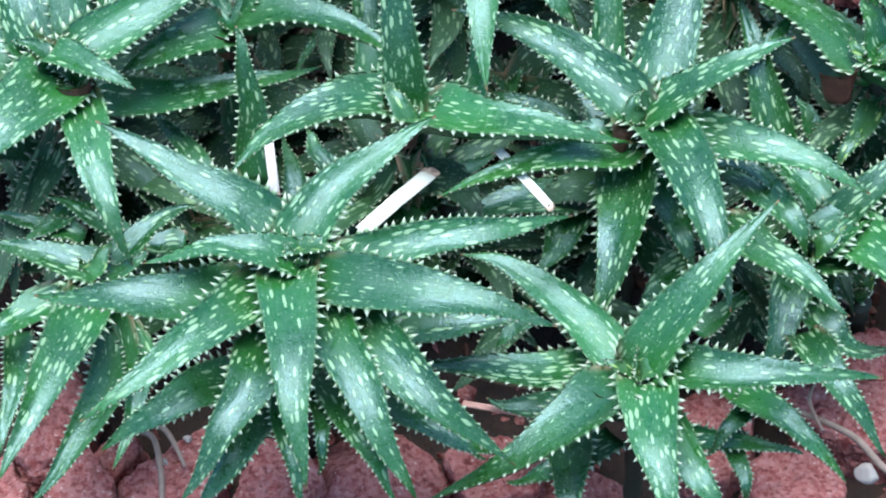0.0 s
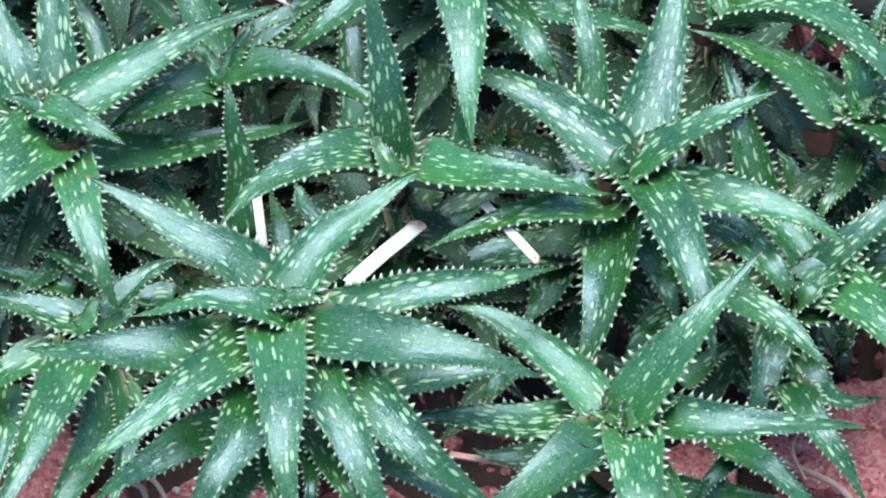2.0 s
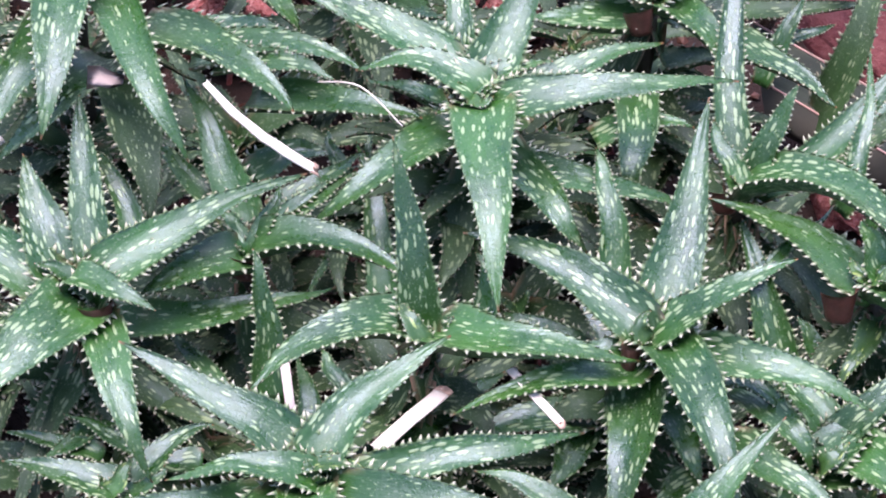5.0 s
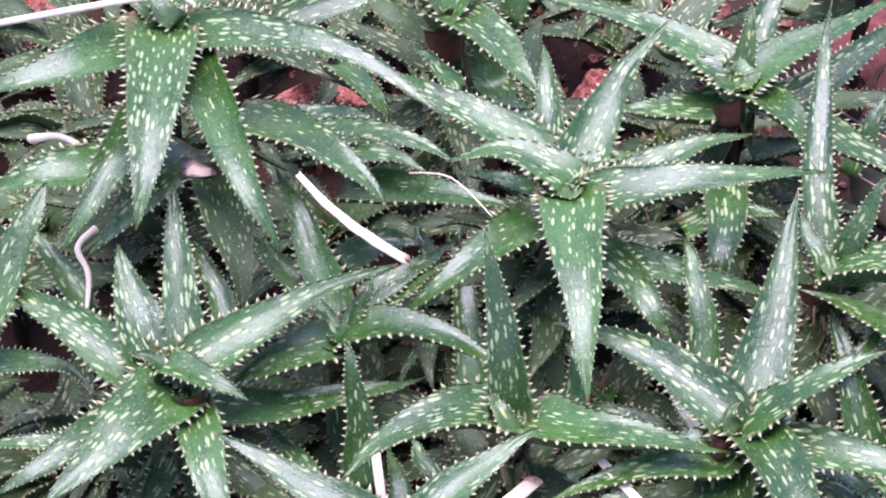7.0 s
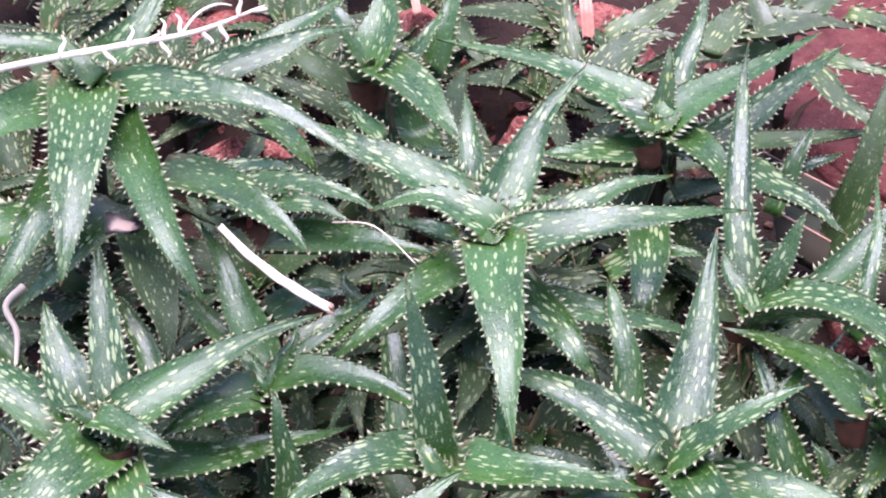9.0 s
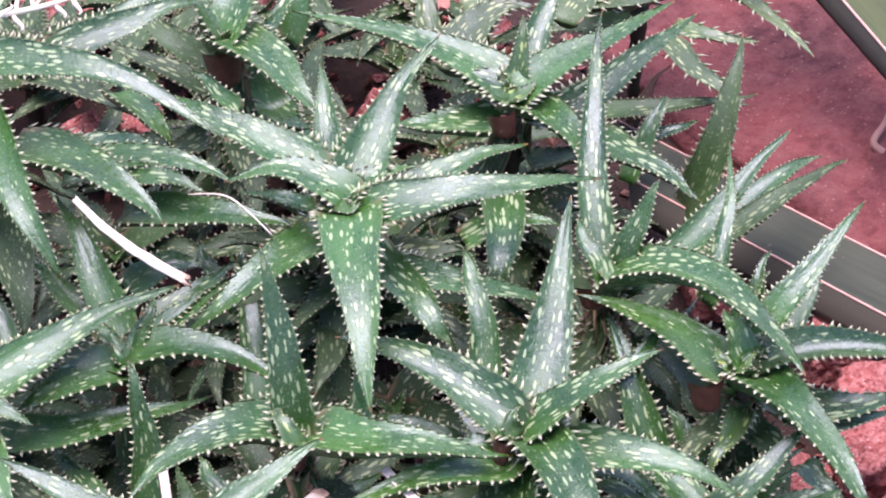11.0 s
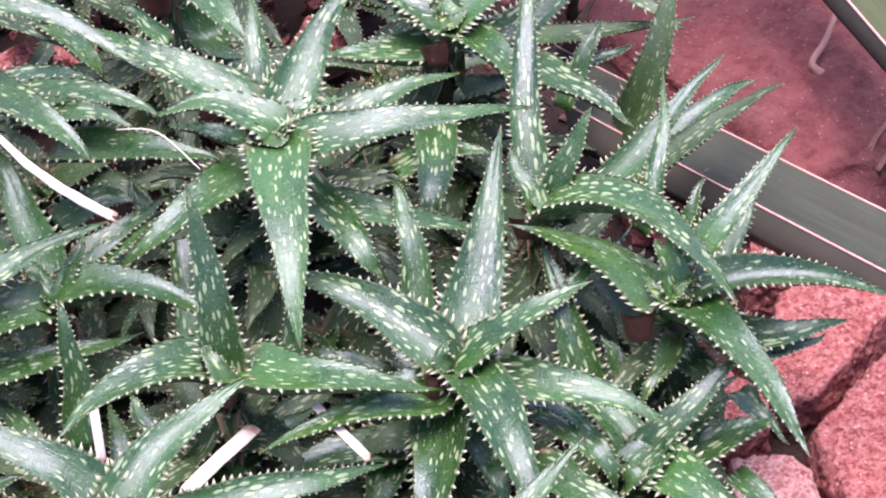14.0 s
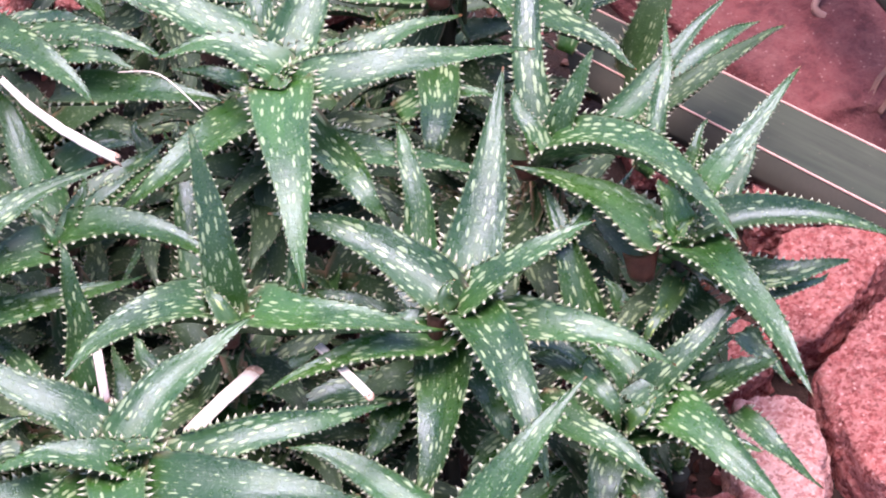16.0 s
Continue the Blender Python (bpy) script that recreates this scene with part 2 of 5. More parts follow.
BLADE = strap_skin("agave_blade", (0.048, 0.063, 0.043), (0.027, 0.037, 0.027), (0.056, 0.064, 0.052), 40.6)
FRESH_BLADE = strap_skin("fresh_agave_blade", (0.062, 0.086, 0.036), (0.046, 0.064, 0.030), (0.080, 0.100, 0.050), 66.6)
BACK = plain("agave_leaf_back", ((0.042, 0.042, 0.031), (0.056, 0.050, 0.038), (0.034, 0.030, 0.025)), 45.0, 0.7, 0.2, 0.0006)
MARGIN = plain("agave_margin", ((0.60, 0.36, 0.31), (0.50, 0.27, 0.23), (0.68, 0.46, 0.40)), 200.0, 0.5)


# ---- building ----
def part(name, bm, mat, parent=None, label=""):
    mesh = bpy.data.meshes.new(name)
    bm.to_mesh(mesh)
    bm.free()
    for face in mesh.polygons:
        face.use_smooth = True
    mesh.materials.append(mat)
    ob = new(name, mesh)
    ob.parent = parent
    if label:
        ob["label"] = label
    return ob


def tube(points, radii, sides=8):
    """A tapering tube along a smooth line through the points."""
    bm = bmesh.new()
    line = [Vector(p) for p in points]
    fine, thick = [], []
    for i in range(len(line) - 1):
        a, b, c, d = line[max(i - 1, 0)], line[i], line[i + 1], line[min(i + 2, len(line) - 1)]
        for k in range(6):
            s = k / 6
            fine.append(0.5 * (2 * b + (c - a) * s + (2 * a - 5 * b + 4 * c - d) * s * s + (3 * b - a - 3 * c + d) * s ** 3))
            thick.append(radii[i] * (1 - s) + radii[i + 1] * s)
    fine.append(line[-1])
    thick.append(radii[-1])
    rings = []
    for i, p in enumerate(fine):
        way = (fine[min(i + 1, len(fine) - 1)] - fine[max(i - 1, 0)]).normalized()
        side = way.cross(Vector((0.13, 0.21, 1.0))).normalized()
        up = side.cross(way)
        r = thick[i] * (1 + 0.12 * noise.noise(p * 300))
        rings.append([bm.verts.new(p + r * (math.cos(a) * side + math.sin(a) * up)) for a in (2 * math.pi * k / sides for k in range(sides))])
    for a, b in zip(rings, rings[1:]):
        for k in range(sides):
            bm.faces.new((a[k], a[(k + 1) % sides], b[(k + 1) % sides], b[k]))
    bm.faces.new(rings[0][::-1])
    bm.faces.new(rings[-1])
    return bm


def strip(points, width, thick, curl=0.25, ragged=0.0, narrow=1.0):
    """A flat, slightly rolled strip of dry straw with squared or torn ends."""
    bm = bmesh.new()
    line = [Vector(p) for p in points]
    fine = [line[i].lerp(line[i + 1], k / 5) for i in range(len(line) - 1) for k in range(5)] + [line[-1]]
    rows = []
    for i, p in enumerate(fine):
        way = (fine[min(i + 1, len(fine) - 1)] - fine[max(i - 1, 0)]).normalized()
        side = way.cross(Vector((0, 0, 1))).normalized()
        up = side.cross(way)
        row = []
        wide = width * (narrow + (1 - narrow) * min(1.0, 1.6 * i / len(fine)))
        for layer in (0, 1):
            for k in range(5):
                u = k / 2 - 1
                q = p + side * u * wide / 2 + up * (curl * width * (u * u - 0.5) + thick * layer)
                if i in (0, len(fine) - 1):
                    q += way * ragged * random.uniform(-1, 1) * width
                row.append(bm.verts.new(q + up * 0.0004 * noise.noise(q * 120)))
        rows.append(row[:5] + row[5:][::-1])
    for a, b in zip(rows, rows[1:]):
        for k in range(10):
            bm.faces.new((a[k], a[(k + 1) % 10], b[(k + 1) % 10], b[k]))
    bm.faces.new(rows[0][::-1])
    bm.faces.new(rows[-1])
    return bm


def boulder(size, seed, cuts=13, fine=5):
    """A broken block of sandstone: a ball cut by random planes, with a rough skin."""
    dice = random.Random(seed)
    bm = bmesh.new()
    bmesh.ops.create_icosphere(bm, subdivisions=fine, radius=1.0)
    planes = []
    for _ in range(cuts):
        n = Vector((dice.gauss(0, 1), dice.gauss(0, 1), dice.gauss(0, 1))).normalized()
        planes.append((n, dice.uniform(0.50, 0.82)))
    away = Vector((seed * 3.1, seed * 1.7, seed * 0.9))
    for v in bm.verts:
        for n, far in planes:
            over = v.co.dot(n) - far
            if over > 0:
                v.co -= n * over * 0.94
        q = v.co * 1.6 + away
        v.co *= 1 + 0.10 * noise.noise(q) + 0.040 * noise.noise(q * 4) + 0.022 * noise.noise(q * 10) + 0.012 * noise.noise(q * 24)
        v.co = Vector((v.co.x * size[0], v.co.y * size[1], v.co.z * size[2]))
    return bm


# ---- ground ----
def ground_height(x, y):
    q = Vector((x, y, 0.0))
    return -0.020 + 0.010 * noise.noise(q * 9) + 0.004 * noise.noise(q * 40)


bm = bmesh.new()
steps = [-400, -60, -10, -3] + [-1.2 + 0.03 * i for i in range(81)] + [3, 10, 60, 400]
grid = [[bm.verts.new((x, y + 1.2, ground_height(x, y + 1.2) if abs(x) < 1.3 and abs(y) < 1.3 else -0.02)) for x in steps] for y in steps]
for a, b in zip(grid, grid[1:]):
    for k in range(len(steps) - 1):
        bm.faces.new((a[k], a[k + 1], b[k + 1], b[k]))
tagged(part("ground", bm, SOIL), "dark reddish soil of a garden bed", "ground", kind="structure")


def rock(x, y, top, size, seed, label, turn=0.0, cuts=13, mat=None):
    ob = part("rock", boulder(size, seed, cuts), mat or STONE)
    ob.matrix_world = pose(x, y, top - size[2] * 0.72, 0, 0, turn)
    return tagged(ob, label, "rock", "red rocks round the bed")


big, small = "large angular red sandstone rock beside the plants", "small broken red sandstone rock on the soil"
rock(0.362, 1.352, 0.020, (0.032, 0.030, 0.03), 11, small)
rock(0.262, 1.215, 0.000, (0.040, 0.034, 0.03), 15, small, 70)
rock(-0.050, 0.972, 0.022, (0.052, 0.044, 0.05), 26, big, -12)
rock(0.075, 0.952, 0.010, (0.046, 0.034, 0.03), 29, small, 25)
rock(0.156, 1.028, 0.004, (0.036, 0.034, 0.03), 30, small, 10)
rock(0.012, 0.940, 0.010, (0.036, 0.030, 0.03), 31, small, 80)
rock(0.300, 0.960, 0.020, (0.050, 0.045, 0.05), 32, big, 33)
rock(-0.400, 1.650, 0.045, (0.060, 0.040, 0.05), 34, big, 5)
rock(-0.190, 1.745, 0.020, (0.060, 0.040, 0.04), 35, big, 25)
rock(0.110, 1.745, 0.020, (0.050, 0.040, 0.04), 36, big, -8)
rock(-0.182, 1.564, 0.050, (0.034, 0.027, 0.045), 130, small, 0)
rock(-0.144, 1.574, 0.045, (0.030, 0.024, 0.045), 131, small, 37)
rock(-0.218, 1.698, 0.060, (0.030, 0.024, 0.045), 132, small, 74)
rock(-0.038, 1.719, 0.050, (0.032, 0.026, 0.045), 133, small, 111)
rock(0.130, 1.713, 0.030, (0.030, 0.024, 0.045), 134, small, 148)
rock(0.048, 1.590, 0.040, (0.030, 0.024, 0.045), 135, small, 185)
rock(0.304, 1.403, 0.014, (0.026, 0.022, 0.03), 151, small, 20)
rock(0.283, 1.413, 0.010, (0.028, 0.024, 0.03), 152, small, 70)
tagged(rock(0.415, 1.590, 0.006, (0.21, 0.25, 0.05), 41, "", 12, 7, SLAB), "broad flat dusty red stone slab lying on the soil", "stone slab")


def block(corners, top, depth, seed, label, mat=None):
    """A rounded broken block of sandstone with the corners of its plan given in metres."""
    dice = random.Random(seed)
    mid = sum((Vector((x, y, 0)) for x, y in corners), Vector()) / len(corners)
    planes = [(Vector((dice.uniform(-0.12, 0.12), dice.uniform(-0.12, 0.12), 1)).normalized(), depth / 2), (Vector((0, 0, -1)), depth / 2)]
    for (x1, y1), (x2, y2) in zip(corners, corners[1:] + corners[:1]):
        n = Vector((y2 - y1, x1 - x2, 0)).normalized()
        far = (Vector((x1, y1, 0)) - mid).dot(n)
        if far < 0:
            n, far = -n, -far
        n.z = dice.uniform(0.04, 0.20)
        planes.append((n.normalized(), max(far + 0.0028, 0.006)))
    bm = bmesh.new()
    bmesh.ops.create_icosphere(bm, subdivisions=6, radius=1.0)
    away = Vector((seed * 3.1, seed * 1.7, seed * 0.9))
    for v in bm.verts:
        d = v.co.normalized()
        total = sum(max(n.dot(d) / far, 0.0) ** 26 for n, far in planes)
        p = d * total ** (-1 / 26)
        q = p * 22 + away
        v.co = p * (0.98 + 0.06 * noise.noise(q) + 0.05 * noise.noise(q * 3)) + d * (0.0034 * noise.noise(q * 4) + 0.0020 * noise.noise(q * 11))
    ob = part("rock", bm, mat or STONE)
    ob.location = (mid.x, mid.y, top - depth / 2)
    return tagged(ob, label, "rock", "red rocks round the bed")


block([(0.363, 1.301), (0.443, 1.304), (0.449, 1.280), (0.417, 1.247), (0.382, 1.211), (0.351, 1.204), (0.346, 1.241)], 0.030, 0.06, 200, big)
block([(0.426, 1.242), (0.385, 1.195), (0.362, 1.174), (0.366, 1.144), (0.378, 1.102), (0.395, 1.067), (0.448, 1.094), (0.476, 1.231)], 0.034, 0.07, 201, big)
block([(0.308, 1.157), (0.347, 1.154), (0.361, 1.143), (0.365, 1.117), (0.358, 1.070), (0.344, 1.049), (0.304, 1.052), (0.298, 1.113)], 0.024, 0.06, 202, "large pale pinkish sandstone rock beside the plants", PALE_STONE)
block([(0.278, 1.244), (0.319, 1.252), (0.344, 1.223), (0.343, 1.197), (0.312, 1.172), (0.270, 1.183), (0.259, 1.214)], 0.004, 0.05, 203, big)
block([(-0.266, 0.985), (-0.254, 1.034), (-0.233, 1.043), (-0.220, 1.027), (-0.234, 0.978), (-0.252, 0.972)], 0.026, 0.05, 204, big)
block([(-0.247, 0.957), (-0.220, 1.007), (-0.202, 1.030), (-0.195, 1.013), (-0.216, 0.984), (-0.201, 0.962), (-0.199, 0.937), (-0.237, 0.931)], 0.030, 0.05, 205, big)
block([(-0.219, 0.990), (-0.198, 1.009), (-0.186, 0.999), (-0.187, 0.984), (-0.204, 0.968)], 0.014, 0.05, 206, big)
block([(-0.202, 0.959), (-0.175, 0.986), (-0.146, 1.003), (-0.136, 0.972), (-0.146, 0.935), (-0.187, 0.931)], 0.024, 0.05, 207, big)
block([(-0.277, 0.980), (-0.266, 0.984), (-0.254, 0.965), (-0.253, 0.941), (-0.283, 0.937), (-0.293, 0.970)], 0.018, 0.05, 208, big)
block([(-0.129, 0.966), (-0.117, 0.995), (-0.094, 0.999), (-0.074, 0.970), (-0.084, 0.937), (-0.123, 0.935)], 0.018, 0.05, 209, big)
block([(0.205, 1.039), (0.227, 1.050), (0.280, 1.043), (0.296, 1.001), (0.271, 0.988), (0.244, 0.997), (0.224, 1.013)], 0.016, 0.05, 210, big)
block([(0.184, 0.973), (0.201, 0.989), (0.221, 0.986), (0.240, 0.964), (0.241, 0.936), (0.187, 0.932)], 0.024, 0.05, 211, big)
block([(0.145, 1.030), (0.167, 1.043), (0.191, 1.039), (0.190, 0.996), (0.170, 0.972), (0.143, 0.984)], 0.006, 0.05, 212, big)
block([(0.349, 1.351), (0.363, 1.361), (0.391, 1.330), (0.380, 1.315), (0.348, 1.321)], 0.026, 0.05, 213, big)
block([(0.242, 1.078), (0.276, 1.083), (0.322, 1.078), (0.322, 1.039), (0.276, 1.044), (0.245, 1.051)], 0.016, 0.05, 214, big)
block([(0.000, 0.993), (0.032, 1.007), (0.061, 0.995), (0.055, 0.962), (0.014, 0.952)], 0.010, 0.05, 215, big)

dice = random.Random(12)
for i in range(46):
    angle = math.tau * i / 46
    far = dice.uniform(0.62, 0.95)
    s = dice.uniform(0.03, 0.07)
    x, y = far * math.cos(angle), 1.3 + far * math.sin(angle)
    if y > 0.6 and not (0.1 < x < 0.8 and 1.3 < y < 1.9):
        rock(x, y, dice.uniform(0.0, 0.03), (s, s * 0.8, s * 0.7), 50 + i, small, dice.uniform(0, 180))


# loose chips of stone and dry litter between the rocks
def chips(name, mat, number, seed, size, label):
    dice = random.Random(seed)
    bm = bmesh.new()
    for _ in range(number):
        x, y = dice.uniform(-0.45, 0.62), dice.uniform(0.82, 1.75)
        s = size * dice.uniform(0.5, 1.6)
        m = Matrix.Translation((x, y, ground_height(x, y) + s * 0.25)) @ Euler((dice.uniform(0, 6), dice.uniform(0, 6), dice.uniform(0, 6))).to_matrix().to_4x4()
        made = bmesh.ops.create_icosphere(bm, subdivisions=1, radius=s, matrix=m @ Matrix.Diagonal((1, dice.uniform(0.4, 0.9), dice.uniform(0.2, 0.5), 1)))
        for v in made["verts"]:
            v.co += Vector((dice.gauss(0, 1), dice.gauss(0, 1), dice.gauss(0, 1))) * s * 0.22
    ob = part(name, bm, mat)
    for face in ob.data.polygons:
        face.use_smooth = False
    return tagged(ob, label, "gravel", kind="stuff")


chips("gravel", STONE, 900, 5, 0.0050, "loose red stone chips scattered over the soil")
chips("litter", HUSK, 1100, 6, 0.0048, "brown dry plant litter scattered over the soil")


# ---- aloes ----
def aloe(x, y, z, label="spotted green aloe rosette with pale toothed leaf edges", group="aloes in the bed"):
    """An aloe whose crown is at the place given, on a short stem with rings of old leaf bases."""
    base = new("aloe_plant")
    base.location = (x, y, 0)
    base["crown"] = z
    tagged(base, label, "aloe plant", group)
    bm = bmesh.new()
    rings = []
    for i in range(15):
        s = i / 14
        r = 0.0036 + 0.0014 * (i % 3) / 2 + 0.003 * s
        rings.append([bm.verts.new((r * math.cos(a), r * math.sin(a), -0.03 + (z + 0.014) * s)) for a in (math.tau * k / 12 for k in range(12))])
    for a, b in zip(rings, rings[1:]):
        for k in range(12):
            bm.faces.new((a[k], a[(k + 1) % 12], b[(k + 1) % 12], b[k]))
    bm.faces.new(rings[-1])
    part("stem", bm, STEM, base, "brown ringed stem with dry leaf bases")
    # the heart of the rosette: small young leaves, each turned by the golden angle
    for k in range(5 if z > 0.08 else 2):
        turn = (137.5 * k + 1000 * x) % 360
        leaf(base, (-0.003 * math.cos(radians(turn)), -0.003 * math.sin(radians(turn)), -0.014), turn, 0.013 + 0.005 * k, 0.024 - 0.003 * k, 0.0, 0.001, 0.003, 0.010 + 0.002 * k, young=True)
    return base


def leaf(plant, start, heading, reach, rise, bow, lag, arch, width, roll=0.0, young=False, toothed=True, skin_of=None, fold=None):
    """One thick channelled leaf with toothed edges. start: its foot, from the crown; heading: degrees from +x; reach and rise: from foot to tip;
    bow, lag, arch: how far its middle lies sideways, forward and above the straight line."""
    crown = Vector((0, 0, plant["crown"]))
    a = radians(heading)
    out, side0 = Vector((math.cos(a), math.sin(a), 0)), Vector((-math.sin(a), math.cos(a), 0))
    foot = crown + Vector(start)
    tip = foot + out * reach + Vector((0, 0, rise))
    middle = (foot + tip) / 2 + side0 * bow + out * lag + Vector((0, 0, arch))
    pull = 2 * middle - (foot + tip) / 2
    count = 20
    dice = random.Random(int(1e5 * (reach + width + abs(bow))) + int(heading))
    wave, thick, fold = dice.uniform(0, 6), width * 0.21, fold or dice.uniform(0.12, 0.23)
    roll += dice.uniform(-7, 7)
    power = dice.uniform(1.08, 1.45)
    length = (middle - foot).length + (tip - middle).length
    bm = bmesh.new()
    skin, form = bm.loops.layers.uv.new("skin"), bm.loops.layers.uv.new("form")
    rows, edges, marks = [], [], []
    # the foot bends in and down to clasp the stem
    seat = crown - foot + Vector((0, 0, -0.012))
    seat = seat * 0.7 if Vector((seat.x, seat.y)).length < 0.036 and abs(seat.z) < 0.075 else Vector()
    for i in range(count + 1):
        s = i / count
        p = foot * (1 - s) ** 2 + pull * 2 * s * (1 - s) + tip * s * s + seat * max(0.0, 1 - s / 0.16) ** 2
        way = ((pull - foot) * (1 - s) + (tip - pull) * s).normalized()
        across = way.cross(Vector((0, 0, 1)))
        across = across.normalized() if across.length > 0.05 else side0.copy()
        across = Matrix.Rotation(radians(roll), 3, way) @ across
        up = across.cross(way).normalized()
        half = width / 2 * (0.76 + 0.24 * min(s / 0.16, 1.0) ** 0.6) * (1 - s ** power) ** 0.92 + 0.0003
        half *= 1 + 0.03 * math.sin(9 * s + wave) + 0.05 * noise.noise(Vector((7 * s, wave, 1.0)))
        body = thick * (1 - 0.75 * s) * min(1.0, half / width * 4 + 0.1)
        p = p + up * 0.0022 * noise.noise(Vector((4 * s, wave, 4.0))) + across * 0.0022 * noise.noise(Vector((4 * s, wave, 9.0)))
        row, info = [], []
        for u in (-1, -0.72, -0.4, 0, 0.4, 0.72, 1):
            lift = fold * 2 * half * (abs(u) ** 2.0) * (1 - 0.55 * s) + 0.0014 * noise.noise(Vector((3.5 * s, 2.3 * u + wave, 2.0)))
            row.append(bm.verts.new(p + across * half * u + up * lift))
            info.append((u * half, s * length, abs(u), s))
        for u in (0.72, 0.4, 0, -0.4, -0.72):
            lift = fold * 2 * half * (abs(u) ** 2.0) * (1 - 0.55 * s) - body * (1 - u * u) ** 0.5 - 0.0004
            row.append(bm.verts.new(p + across * half * u * 0.97 + up * lift))
            info.append((0.05 + u * half, s * length, abs(u) * 0.85, s))
        rows.append(row)
        marks.append(info)
        edges.append((row[0].co.copy(), row[6].co.copy(), across.copy(), way.copy(), up.copy(), half))
    for i in range(count):
        for k in range(12):
            n = (k + 1) % 12
            face = bm.faces.new((rows[i][k], rows[i][n], rows[i + 1][n], rows[i + 1][k]))
            for loop, (r, c) in zip(face.loops, ((i, k), (i, n), (i + 1, n), (i + 1, k))):
                m = marks[r][c]
                loop[skin].uv, loop[form].uv = (m[0], m[1]), (m[2], m[3])
        for k in (0, 6):
            bm.edges.get((rows[i][k], rows[i + 1][k])).smooth = False
    bm.faces.new(rows[0])
    bm.faces.new(rows[-1][::-1])
    bmesh.ops.recalc_face_normals(bm, faces=bm.faces)
    blade = part("leaf", bm, skin_of or (YOUNG if young else MATURE), plant, "fresh green young leaf" if young else "")
    if not toothed:
        return blade
    bm = bmesh.new()
    form = bm.loops.layers.uv.new("form")
    hooked = skin_of is PALE
    gap = 0.0105 if hooked else max(0.0040, min(0.0066, width * 0.18))
    number = int(length * 0.93 / gap)
    for which in (0, 1):
        sign = 1 if which else -1
        for j in range(number):
            s = (j + dice.uniform(0.3, 0.7)) / number * 0.94 + 0.01
            i = min(int(s * count), count - 1)
            f = s * count - i
            one, two = edges[i], edges[i + 1]
            p = one[which].lerp(two[which], f)
            across, way, up, half = one[2], one[3], one[4], one[5]
            tall = min(0.0046, 0.0007 + half * 0.21) * dice.triangular(0.5, 1.4, 0.95) * (1.36 - 0.95 * s)
            wide = gap * dice.uniform(0.42, 0.54) * (1 - 0.35 * s)
            hook = way * tall * dice.uniform(0.15, 0.7) + up * tall * dice.uniform(-0.1, 0.45)
            if hooked:
                tall, wide, hook = 0.0062 * dice.uniform(0.7, 1.2) * (1.1 - 0.5 * s), 0.0026, way * 0.006 * dice.uniform(0.5, 1.1)
            rings = []
            for level, size, deep in ((0.0, 1.0, 0.0012), (0.42, 0.50, 0.0008)):
                c = p + across * sign * (tall * level - 0.0007 * (1 - level)) + hook * level * 0.5
                rings.append([bm.verts.new(q) for q in (c - way * wide * size, c + up * deep, c + way * wide * size, c - up * deep)])
            peak = bm.verts.new(p + across * sign * tall + hook)
            for k in range(4):
                n = (k + 1) % 4
                for face, levels in ((bm.faces.new((rings[0][k], rings[0][n], rings[1][n], rings[1][k])), (0.0, 0.0, 0.42, 0.42)), (bm.faces.new((rings[1][k], rings[1][n], peak)), (0.42, 0.42, 1.0))):
                    for loop, level in zip(face.loops, levels):
                        loop[form].uv = (level, s)
    bmesh.ops.recalc_face_normals(bm, faces=bm.faces)
    tagged(part("teeth", bm, DULL_TEETH if skin_of is OLD_SHADED else TEETH, blade, "cream horny teeth along both edges"), kind="stuff")
    return blade


def sheath(plant, x, y, z, radius, height, turn, lean=20.0):
    """A dry brown leaf base that clasps the stem like half a cup."""
    bm = bmesh.new()
    rows = []
    for i in range(7):
        s = i / 6
        row = []
        for k in range(13):
            a = radians(-110 + 220 * k / 12)
            r = radius * (0.75 + 0.35 * s) * (1 + 0.04 * math.sin(3 * a + 2 * s))
            row.append(bm.verts.new((r * math.cos(a), r * math.sin(a), height * (s - 0.5) - 0.25 * height * s * (a / 2) ** 2)))
        rows.append(row)
    for p, q in zip(rows, rows[1:]):
        for k in range(12):
            bm.faces.new((p[k], p[k + 1], q[k + 1], q[k]))
    bmesh.ops.solidify(bm, geom=bm.faces[:], thickness=0.0012)
    ob = part("dry_leaf_base", bm, SHEATH, plant, "dry reddish-brown old leaf base")
    ob.matrix_local = Matrix.Translation(Vector((x, y, z)) - plant.location) @ pose(0, 0, 0, 0, lean, turn)
    return ob



def inside(x, y):
    """Whether leaves cover this place of the bed."""
    return 1.035 < y < 1.92 and -0.62 < x < min(0.305, 0.305 - 0.55 * (y - 1.36))


def undergrowth(plant, seed, number, low=(0.20, 0.58)):
    """Older leaves low on the stem, in the shade of the rosettes above; their darker skin paints in some of that shade.
    """
    dice = random.Random(seed)
    crown = plant["crown"]
    for _ in range(number):
        heading = dice.uniform(-180, 180)
        reach, level = dice.uniform(0.06, 0.125), dice.uniform(*low)
        out = Vector((math.cos(radians(heading)), math.sin(radians(heading)), 0))
        if inside(plant.location.x + reach * out.x, plant.location.y + reach * out.y):
            rise = dice.uniform(-0.6, 0.3) * crown * level
            leaf(plant, (0.008 * out.x, 0.008 * out.y, crown * (level - 1)), heading, reach, rise,
                 dice.uniform(-0.012, 0.012), 0.0, dice.uniform(0.004, 0.016), dice.uniform(0.024, 0.038), roll=dice.uniform(-24, 24), skin_of=OLD_SHADED)


